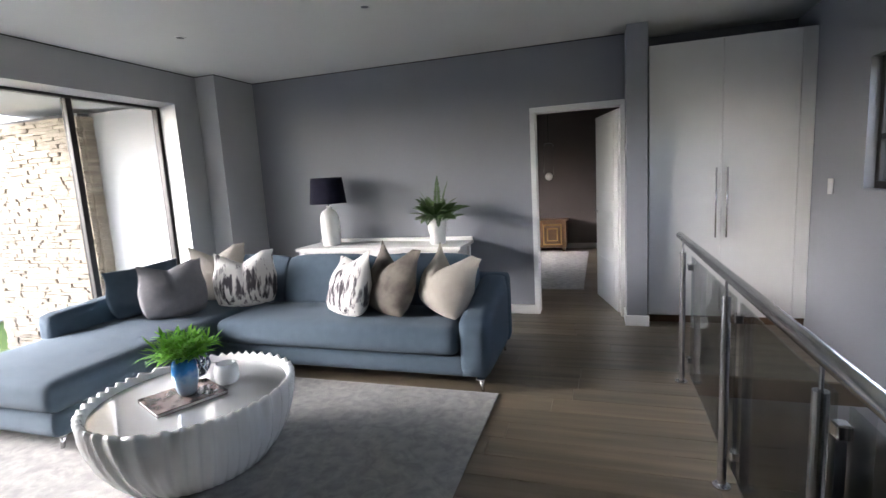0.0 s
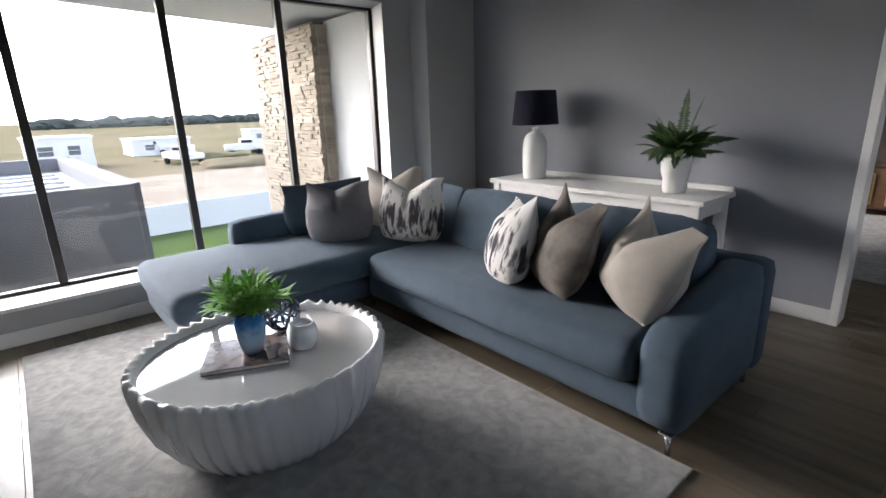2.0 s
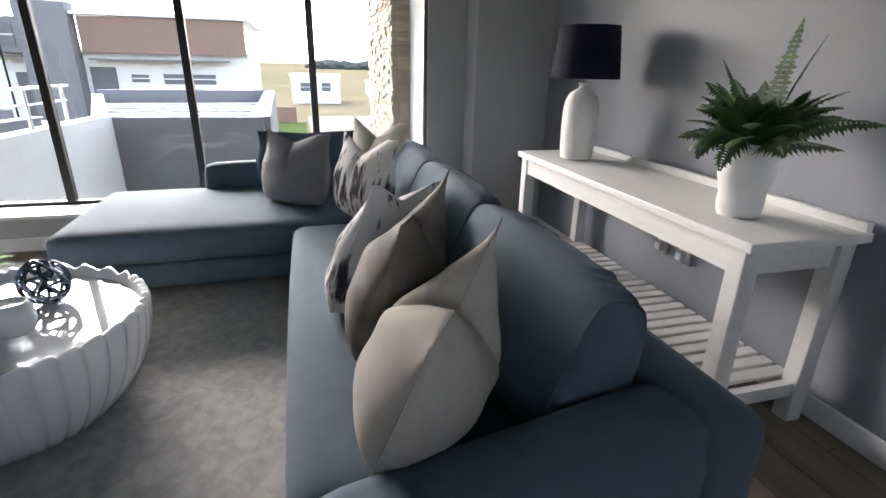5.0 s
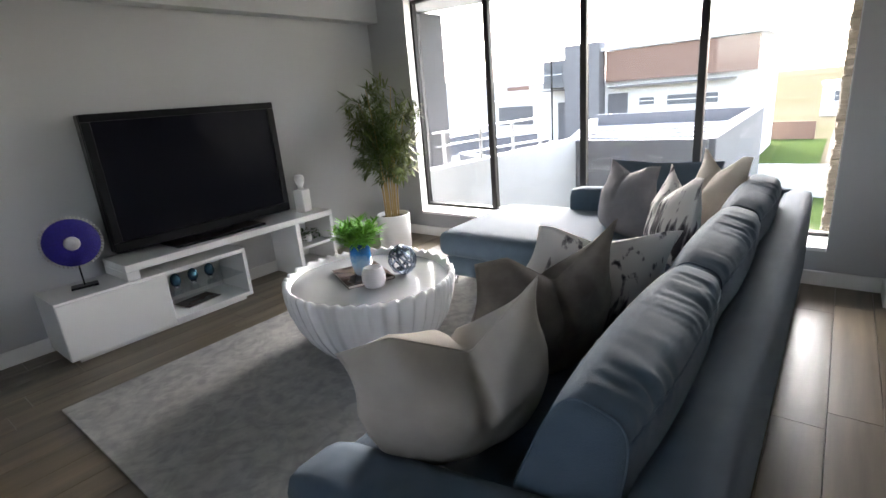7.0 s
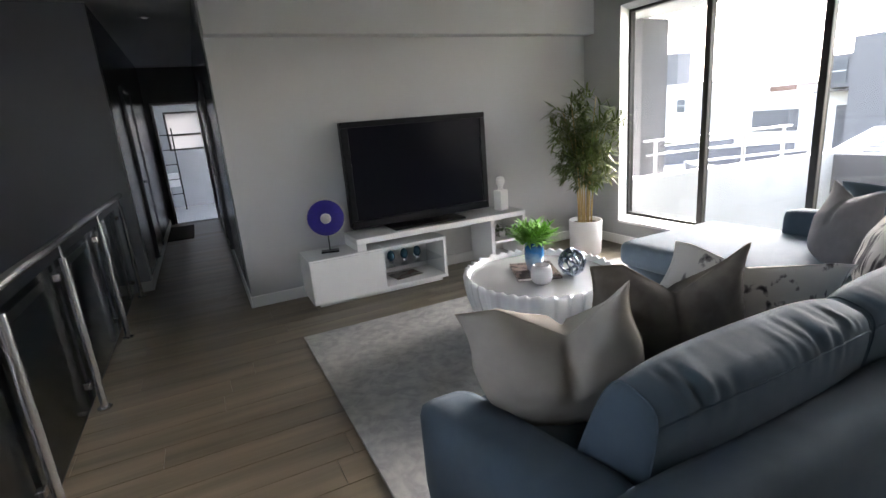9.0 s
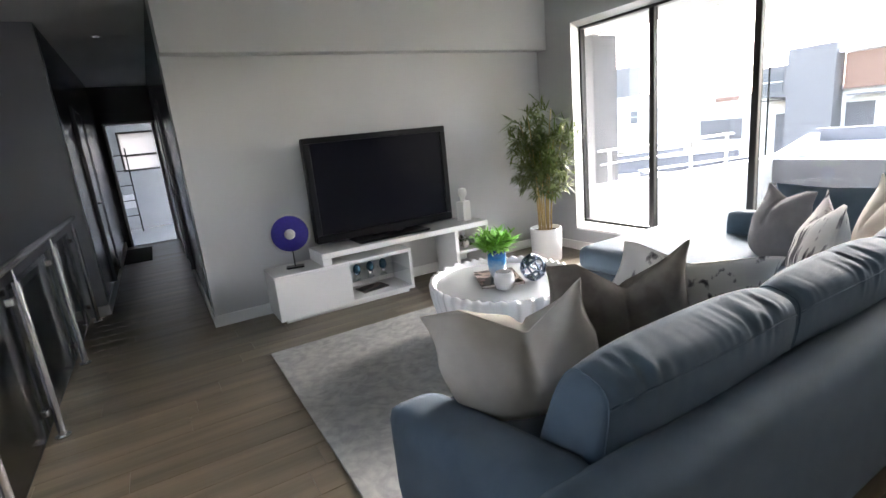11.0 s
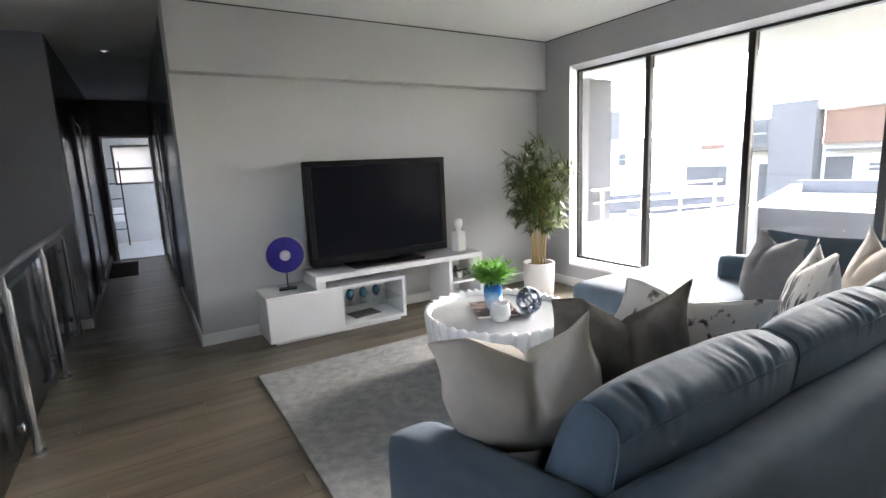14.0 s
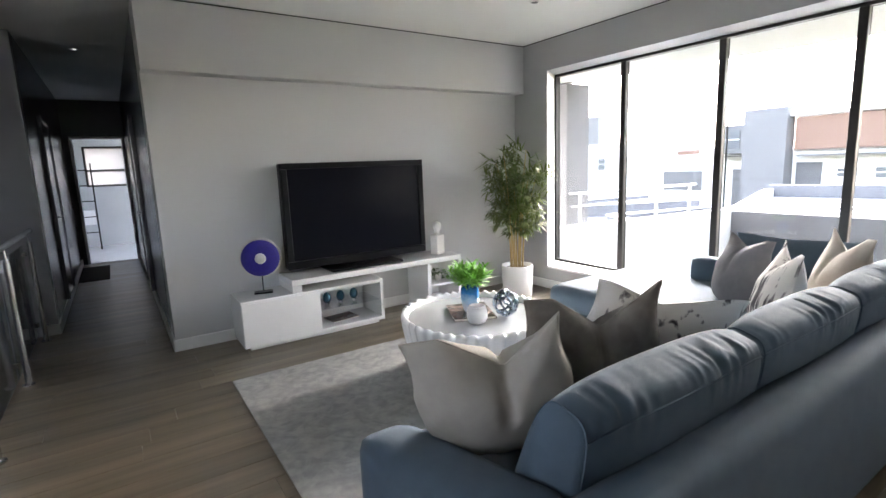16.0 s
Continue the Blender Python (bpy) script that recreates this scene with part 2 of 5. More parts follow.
SOIL = material("potting_soil", (0.05, 0.04, 0.03), 0.95, scale=40, bump=0.8)
COBALT = material("cobalt_beads", (0.022, 0.012, 0.26), 0.5, color2=(0.015, 0.008, 0.18), scale=60, bump=0.6, bump_scale=200)
SHELL = material("cowrie_shell", (0.62, 0.60, 0.55), 0.4, color2=(0.45, 0.42, 0.37), scale=30)
BLUEG = material("blue_art_glass", (0.02, 0.14, 0.34), 0.07, scale=9, coat=0.5)
bn = BLUEG.node_tree
bz_ = bn.nodes.new("ShaderNodeSeparateXYZ")
btc = bn.nodes.new("ShaderNodeTexCoord")
bno = bn.nodes.new("ShaderNodeTexNoise")
bno.inputs["Scale"].default_value = 26.0
badd = bn.nodes.new("ShaderNodeMath")
badd.operation = "MULTIPLY_ADD"
badd.inputs[1].default_value = 0.09
brp = bn.nodes.new("ShaderNodeValToRGB")
brp.color_ramp.elements[0].position, brp.color_ramp.elements[0].color = 0.06, (0.30, 0.36, 0.42, 1)
brp.color_ramp.elements[1].position, brp.color_ramp.elements[1].color = 0.26, (0.006, 0.025, 0.07, 1)
e1 = brp.color_ramp.elements.new(0.13)
e1.color = (0.16, 0.30, 0.45, 1)
e2 = brp.color_ramp.elements.new(0.18)
e2.color = (0.012, 0.13, 0.36, 1)
bn.links.new(btc.outputs["Object"], bz_.inputs[0])
bn.links.new(btc.outputs["Object"], bno.inputs["Vector"])
bn.links.new(bno.outputs["Fac"], badd.inputs[0])
bn.links.new(bz_.outputs["Z"], badd.inputs[2])
bn.links.new(badd.outputs[0], brp.inputs[0])
bn.links.new(brp.outputs[0], bn.nodes["Principled BSDF"].inputs["Base Color"])
EGG = material("blue_metal_egg", (0.07, 0.20, 0.30), 0.2, 0.7, color2=(0.05, 0.14, 0.22), scale=8)
BOOK = material("magazine_cover", (0.055, 0.036, 0.034), 0.14, color2=(0.15, 0.12, 0.11), scale=14, mix=0.15)
PAPER = material("paper_edges", (0.62, 0.60, 0.56), 0.9, scale=60, stretch=(1, 1, 8))
MAT_D = material("dark_doormat", (0.035, 0.030, 0.028), 0.95, scale=60, bump=0.8, bump_scale=200)
GOLD = material("brass_inlay", (0.62, 0.46, 0.22), 0.3, 1.0, scale=10)
DARKWOOD = material("stained_wood", (0.11, 0.06, 0.028), 0.4, color2=(0.07, 0.038, 0.018), scale=4, stretch=(0.5, 5, 5), bump=0.1)
BULB = material("opal_globe", (0.8, 0.78, 0.74), 0.25, scale=3)
TILE = material("bathroom_tile", (0.42, 0.43, 0.44), 0.3, color2=(0.38, 0.39, 0.40), scale=2)
# the grey tint is there to dim the overbright view outside
PANE = glass_material("window_glass", (0.70, 0.71, 0.715))
SMOKE = glass_material("balustrade_glass", (0.86, 0.88, 0.88))
FROST = bpy.data.materials.new("frosted_window_glass")
FROST.use_nodes = True
FROST.node_tree.nodes.remove(FROST.node_tree.nodes["Principled BSDF"])
ft = FROST.node_tree.nodes.new("ShaderNodeBsdfTranslucent")
ft.inputs[0].default_value = (0.24, 0.24, 0.245, 1)
FROST.node_tree.links.new(ft.outputs[0], FROST.node_tree.nodes["Material Output"].inputs[0])
CLEAR = glass_material("clear_glass", (0.93, 0.95, 0.96))
PLUG = material("white_plastic", (0.74, 0.74, 0.73), 0.4, scale=5)


# ---------------------------------------------------------------- mesh helpers
def part(name, bm, mat, parent=None, label="", smooth=False):
    me = bpy.data.meshes.new(name)
    bmesh.ops.recalc_face_normals(bm, faces=bm.faces)
    bm.to_mesh(me)
    bm.free()
    me.materials.append(mat)
    if smooth:
        for p in me.polygons:
            p.use_smooth = True
    ob = new(name, me)
    if parent is not None:
        ob.parent = parent
    if label:
        tagged(ob, label)
    return ob


def thing(name, label, category, at=(0, 0, 0), turn=0.0, group="", kind=""):
    ob = new(name)
    ob.empty_display_size = 0.1
    ob.matrix_basis = pose(*at, 0, 0, turn)
    return tagged(ob, label, category, group, kind)


def box(x0, x1, y0, y1, z0, z1, bevel=0.0, seg=2, bm=None):
    bm2 = bmesh.new()
    bmesh.ops.create_cube(bm2, size=1.0)
    for v in bm2.verts:
        v.co = Vector(((x0 + x1) / 2 + v.co.x * (x1 - x0), (y0 + y1) / 2 + v.co.y * (y1 - y0), (z0 + z1) / 2 + v.co.z * (z1 - z0)))
    if bevel:
        bmesh.ops.bevel(bm2, geom=list(bm2.edges), offset=bevel, segments=seg, profile=0.5, affect="EDGES")
    if bm is None:
        return bm2
    return merge(bm, bm2)


def merge(bm, other):
    me = bpy.data.meshes.new("tmp")
    other.to_mesh(me)
    other.free()
    bm.from_mesh(me)
    bpy.data.meshes.remove(me)
    return bm


def lathe(profile, n=32, bm=None, cx=0.0, cy=0.0):
    """A turned body from (radius, height) pairs, closed on the axis where the radius is 0."""
    bm = bm or bmesh.new()
    rings = []
    for r, z in profile:
        if r < 1e-6:
            rings.append([bm.verts.new((cx, cy, z))])
        else:
            rings.append([bm.verts.new((cx + r * math.cos(2 * math.pi * i / n), cy + r * math.sin(2 * math.pi * i / n), z)) for i in range(n)])
    for a, b in zip(rings, rings[1:]):
        for i in range(n):
            j = (i + 1) % n
            if len(a) == 1 and len(b) == 1:
                continue
            if len(a) == 1:
                bm.faces.new((a[0], b[i], b[j]))
            elif len(b) == 1:
                bm.faces.new((a[i], a[j], b[0]))
            else:
                bm.faces.new((a[i], a[j], b[j], b[i]))
    return bm


def tube(points, radius, n=8, bm=None, taper=1.0, closed=False):
    bm = bm or bmesh.new()
    pts = [Vector(p) for p in points]
    rings = []
    for k, p in enumerate(pts):
        if closed:
            d = (pts[(k + 1) % len(pts)] - pts[k - 1]).normalized()
        else:
            d = (pts[min(k + 1, len(pts) - 1)] - pts[max(k - 1, 0)]).normalized()
        side = d.cross(Vector((0, 0, 1)))
        if side.length < 1e-3:
            side = d.cross(Vector((1, 0, 0)))
        side.normalize()
        up = side.cross(d)
        r = radius * (1 + (taper - 1) * k / max(1, len(pts) - 1))
        rings.append([bm.verts.new(p + r * (math.cos(2 * math.pi * i / n) * side + math.sin(2 * math.pi * i / n) * up)) for i in range(n)])
    pairs = list(zip(rings, rings[1:])) + ([(rings[-1], rings[0])] if closed else [])
    for a, b in pairs:
        for i in range(n):
            bm.faces.new((a[i], a[(i + 1) % n], b[(i + 1) % n], b[i]))
    if not closed:
        bm.faces.new(rings[0][::-1])
        bm.faces.new(rings[-1])
    return bm


def structure(name, bm, mat, label, category="wall"):
    return tagged(part(name, bm, mat), label, category, kind="structure")


# ---------------------------------------------------------------- the room's shell
X_WIN, X_IN = -4.20, -3.88          # glazing plane, inner face of the window wall
Y_TV, Y_A = 0.87, 5.80              # faces of the television wall and of the console wall
H = 2.70

sub = box(-4.25, 0.86, 0.60, 5.95, -0.16, -0.012)
box(0.86, 1.97, 4.40, 5.95, -0.16, -0.012, bm=sub)
box(-0.30, 0.86, -4.90, 0.60, -0.16, -0.012, bm=sub)
box(-3.5, 1.97, 5.95, 10.5, -0.16, -0.012, bm=sub)
floor = structure("floor", sub, GAP, "grey-brown wood-look plank floor with a satin sheen", "floor")

# window wall: below, above and beside the opening, which goes through it
def prism(outline, z0, z1, bm=None):
    """An upright body over an outline on the plan."""
    bm = bm or bmesh.new()
    lo = [bm.verts.new((x, y, z0)) for x, y in outline]
    hi = [bm.verts.new((x, y, z1)) for x, y in outline]
    bm.faces.new(lo[::-1])
    bm.faces.new(hi)
    for k in range(len(outline)):
        j = (k + 1) % len(outline)
        bm.faces.new((lo[k], lo[j], hi[j], hi[k]))
    return bm


ww = prism([(-4.25, 0.60), (X_IN, 0.60), (X_IN, 1.385), (-4.16, 1.225), (-4.25, 1.20)], 0.0, H)
prism([(-4.25, 4.96), (-4.16, 4.94), (X_IN, 4.865), (X_IN, 5.95), (-4.25, 5.95)], 0.0, H, ww)
prism([(-4.25, 1.20), (-4.16, 1.225), (X_IN, 1.385), (X_IN, 4.865), (-4.16, 4.94), (-4.25, 4.96)], 0.0, 0.235, ww)
prism([(-4.25, 1.20), (-4.16, 1.225), (X_IN, 1.385), (X_IN, 4.865), (-4.16, 4.94), (-4.25, 4.96)], 2.38, H, ww)
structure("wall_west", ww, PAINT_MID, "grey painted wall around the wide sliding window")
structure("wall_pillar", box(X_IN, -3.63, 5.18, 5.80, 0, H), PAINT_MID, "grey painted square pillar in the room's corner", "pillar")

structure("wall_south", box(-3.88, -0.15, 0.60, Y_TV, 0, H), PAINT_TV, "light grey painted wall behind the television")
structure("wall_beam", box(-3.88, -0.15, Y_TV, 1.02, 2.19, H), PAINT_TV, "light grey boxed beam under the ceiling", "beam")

wa = box(-3.63, -0.36, Y_A, 5.95, 0, H)
box(-0.36, 0.47, Y_A, 5.95, 2.07, H, bm=wa)
box(0.47, 0.498, Y_A, 5.95, 0, H, bm=wa)
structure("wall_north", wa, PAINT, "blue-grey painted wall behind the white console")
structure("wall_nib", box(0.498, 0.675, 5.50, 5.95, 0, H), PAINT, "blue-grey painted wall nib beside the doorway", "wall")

# stairwell
se = box(1.97, 2.15, 4.78, 6.1, -3.0, H)
box(1.97, 2.15, -0.55, 2.9, -3.0, H, bm=se)
box(1.97, 2.15, 2.9, 4.78, -3.0, 1.24, bm=se)
box(1.97, 2.15, 2.9, 4.78, 2.10, H, bm=se)
structure("wall_east", se, PAINT, "grey painted stairwell wall with a window")
structure("wall_stair_south", box(0.70, 1.97, -0.55, -0.40, -3.0, H), PAINT, "grey painted wall at the end of the stairwell")
structure("wall_stair_west", box(0.845, 0.86, -0.40, 4.40, -3.0, -0.16), PAINT, "grey painted side of the stairwell")
structure("wall_stair_north", box(0.86, 1.97, 4.40, 4.415, -3.0, -0.16), PAINT, "grey painted side of the stairwell")
structure("floor_lower", box(0.5, 2.15, -0.6, 4.6, -3.05, -2.95), WOOD, "dim plank floor of the storey below", "floor")
structure("wall_wardrobe_back", box(0.67, 1.97, 6.10, 6.2, 0, H), PAINT, "grey painted wall behind the wardrobe")

# corridor and bathroom
cl = box(0.70, 0.85, -4.85, -0.55, 0, H)
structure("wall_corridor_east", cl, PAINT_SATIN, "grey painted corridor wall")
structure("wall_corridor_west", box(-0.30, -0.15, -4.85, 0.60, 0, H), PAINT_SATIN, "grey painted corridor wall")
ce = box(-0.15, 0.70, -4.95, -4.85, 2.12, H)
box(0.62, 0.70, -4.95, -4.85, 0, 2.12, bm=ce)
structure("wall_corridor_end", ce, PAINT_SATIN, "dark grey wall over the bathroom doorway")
bw = box(-1.2, 1.6, -7.7, -7.5, 0, 1.26)
box(-1.2, 1.6, -7.7, -7.5, 2.10, H, bm=bw)
box(-1.2, -0.30, -7.7, -7.5, 1.26, 2.10, bm=bw)
box(0.56, 1.6, -7.7, -7.5, 1.26, 2.10, bm=bw)
structure("wall_bathroom_south", bw, TILE, "grey tiled bathroom wall under a window")
structure("wall_bathroom_west", box(-1.3, -1.2, -7.7, -4.95, 0, H), TILE, "grey tiled bathroom wall")
structure("wall_bathroom_east", box(0.95, 1.05, -7.7, -4.95, 0, H), TILE, "grey tiled bathroom wall")
structure("floor_bathroom", box(-1.2, 0.95, -7.5, -4.9, -0.16, -0.002), TILE, "pale grey bathroom tiles", "floor")

# bedroom beyond the doorway
structure("wall_bedroom_north", box(-3.5, 1.97, 10.35, 10.5, 0, H), PAINT_BROWN, "dark brown painted bedroom wall")
bwall = box(-3.6, -3.5, 5.95, 7.9, 0, H)
box(-3.6, -3.5, 8.9, 10.5, 0, H, bm=bwall)
box(-3.6, -3.5, 7.9, 8.9, 0, 0.9, bm=bwall)
box(-3.6, -3.5, 7.9, 8.9, 2.1, H, bm=bwall)
structure("wall_bedroom_west", bwall, PAINT_BROWN, "dark brown painted bedroom wall with a window opening")
structure("wall_bedroom_east", box(1.97, 2.1, 6.2, 10.5, 0, H), PAINT_BROWN, "dark brown painted bedroom wall")

cb = box(-4.25, 2.15, 0.60, 6.2, H, H + 0.12)
box(-0.30, 2.15, -5.0, 0.60, H, H + 0.12, bm=cb)
box(-3.6, 2.15, 6.2, 10.5, H, H + 0.12, bm=cb)
box(-1.3, 1.6, -7.7, -5.0, H, H + 0.12, bm=cb)
structure("ceiling", cb, CEIL, "smooth white plastered ceiling", "ceiling")


# dark strips on the wall face paint in the shade of the ceiling gap
def shadow_gap(x0, x1, y0, y1, z=H):
    tagged(part("trim", box(x0, x1, y0, y1, z - 0.010, z - 0.001), FRAME), "thin dark strip standing in for the shadow line between wall and ceiling", "trim", kind="structure")


shadow_gap(X_IN, -0.15, 1.02, 1.023)
shadow_gap(X_IN, X_IN + 0.003, 1.023, 5.18)
shadow_gap(-3.63, -3.627, 5.18, 5.80)
shadow_gap(X_IN, -3.63, 5.177, 5.18)
shadow_gap(-3.63, 0.498, 5.797, 5.80)


def baseboard(x0, x1, y0, y1):
    tagged(part("baseboard", box(x0, x1, y0, y1, 0.0, 0.10, 0.004, 1), TRIM), "white painted skirting board along the wall", "baseboard", kind="structure")


baseboard(-3.86, -0.15, Y_TV, Y_TV + 0.016)
baseboard(-0.15, -0.134, -4.85, Y_TV + 0.016)
baseboard(X_IN, X_IN + 0.016, Y_TV + 0.016, 5.164)
baseboard(X_IN, -3.614, 5.164, 5.18)
baseboard(-3.63, -3.614, 5.18, 5.784)
baseboard(-3.63, -0.39, 5.784, 5.80)
baseboard(0.482, 0.691, 5.484, 5.50)
baseboard(0.482, 0.498, 5.50, 5.78)
baseboard(0.684, 0.70, -4.85, -0.384)
baseboard(0.70, 0.80, -0.40, -0.384)
baseboard(-1.5, 1.9, 10.334, 10.35)


# ---------------------------------------------------------------- windows and doors
def bar(name, parent, x0, x1, y0, y1, z0, z1, mat=FRAME, bevel=0.004):
    return part(name, box(x0, x1, y0, y1, z0, z1, bevel, 1), mat, parent)


win = thing("window_1", "wide dark aluminium sliding window with four tall panes", "window", kind="structure")
WY = [1.215, 2.125, 3.075, 3.99, 4.915]
bar("window_frame", win, -4.235, -4.165, 1.20, 4.955, 0.235, 0.285)
bar("window_frame", win, -4.235, -4.165, 1.20, 4.955, 2.355, 2.405)
bar("window_frame", win, -4.235, -4.165, 1.20, 1.245, 0.285, 2.355)
bar("window_frame", win, -4.235, -4.165, 4.90, 4.955, 0.285, 2.355)
for k in (1, 2, 3):
    bar("mullion", win, -4.23, -4.165, WY[k] - 0.028, WY[k] + 0.028, 0.285, 2.355)
for k in range(4):
    p = part("pane", box(-4.202, -4.198, WY[k] + 0.03, WY[k + 1] - 0.03, 0.286, 2.354), PANE, win)
    # no shadow, so the dimming tint spares the lamps' light
    p.visible_shadow = False
rv = prism([(-4.158, 1.226), (X_IN + 0.002, 1.384), (X_IN + 0.002, 1.389), (-4.158, 1.231)], 0.262, 2.378)
prism([(-4.158, 4.9385), (-4.158, 4.9335), (X_IN + 0.002, 4.8615), (X_IN + 0.002, 4.8665)], 0.262, 2.378, rv)
part("reveal", rv, TRIM, win, "white painted reveal")
part("window_sill", prism([(-4.158, 1.231), (X_IN + 0.012, 1.392), (X_IN + 0.012, 4.858), (-4.158, 4.933)], 0.236, 0.261), TRIM, win, "white painted sill")
bar("lock", win, -4.16, -4.14, 1.225, 1.24, 1.05, 1.25)

win2 = thing("window_2", "dark-framed stairwell window with frosted panes", "window", kind="structure")
bar("window_frame", win2, 2.03, 2.08, 2.9, 4.78, 1.24, 1.29)
bar("window_frame", win2, 2.03, 2.08, 2.9, 4.78, 2.05, 2.10)
bar("window_frame", win2, 2.03, 2.08, 4.73, 4.78, 1.29, 2.05)
bar("window_frame", win2, 2.03, 2.08, 2.9, 2.95, 1.29, 2.05)
bar("transom", win2, 2.03, 2.08, 2.95, 4.73, 1.56, 1.60)
part("pane", box(2.053, 2.057, 2.95, 4.73, 1.29, 1.56), PANE, win2)
part("pane", box(2.053, 2.057, 2.95, 4.73, 1.60, 2.05), PANE, win2)

win3 = thing("window_3", "bright white bathroom window with a middle transom", "window", kind="structure")
bar("window_frame", win3, -0.30, 0.56, -7.58, -7.53, 1.26, 1.30)
bar("window_frame", win3, -0.30, 0.56, -7.58, -7.53, 2.06, 2.10)
bar("window_frame", win3, -0.30, -0.26, -7.58, -7.53, 1.30, 2.06)
bar("window_frame", win3, 0.52, 0.56, -7.58, -7.53, 1.30, 2.06)
bar("transom", win3, -0.26, 0.52, -7.58, -7.53, 1.58, 1.62)
part("pane", box(-0.26, 0.52, -7.557, -7.553, 1.30, 1.58), FROST, win3)
part("pane", box(-0.26, 0.52, -7.557, -7.553, 1.62, 2.06), FROST, win3)

door = thing("door_1", "white panelled bedroom door standing open inwards", "door", (0.452, 5.90, 0.0), 180 - 75, kind="structure")
leaf = box(0.0, 0.80, -0.02, 0.02, 0.012, 2.04, 0.003, 1)
part("leaf", leaf, TRIM, door)
for px0, px1, pz0, pz1 in ((0.12, 0.68, 1.15, 1.92), (0.12, 0.68, 0.62, 1.03), (0.12, 0.68, 0.16, 0.50)):
    for sy in (-1, 1):
        f = box(px0, px1, sy * 0.021 - 0.004, sy * 0.021 + 0.004, pz0, pz1, 0.003, 1)
        part("panel", f, TRIM, door)
for sy in (-1, 1):
    hb = tube([(0.74, sy * 0.02, 1.0), (0.74, sy * 0.055, 1.0)], 0.011)
    tube([(0.74, sy * 0.055, 1.0), (0.63, sy * 0.058, 1.0)], 0.009, bm=hb)
    lathe([(0, 0.99), (0.024, 0.99), (0.024, 1.01), (0, 1.01)], 16, hb, 0.74, sy * 0.03)
    part("door_handle", hb, STEEL, door, "satin steel lever handle")
for hz in (0.25, 1.78):
    part("hinge", box(-0.012, 0.012, -0.03, 0.0, hz - 0.05, hz + 0.05, 0.002, 1), STEEL, door)
fr = thing("door_frame", "white painted door frame", "door frame", kind="structure")
part("jamb", box(-0.395, -0.345, 5.785, 5.965, 0, 2.06, 0.004, 1), TRIM, fr)
part("jamb", box(0.455, 0.4975, 5.785, 5.965, 0, 2.06, 0.004, 1), TRIM, fr)
part("lintel", box(-0.395, 0.4975, 5.785, 5.965, 2.06, 2.11, 0.004, 1), TRIM, fr)

fr2 = thing("bathroom_door_frame", "white painted frame of the bathroom doorway", "door frame", kind="structure")
part("jamb", box(0.58, 0.62, -4.96, -4.83, 0, 2.08, 0.004, 1), TRIM, fr2)
part("jamb", box(-0.149, -0.10, -4.96, -4.83, 0, 2.08, 0.004, 1), TRIM, fr2)
part("lintel", box(-0.149, 0.62, -4.96, -4.83, 2.08, 2.12, 0.004, 1), TRIM, fr2)


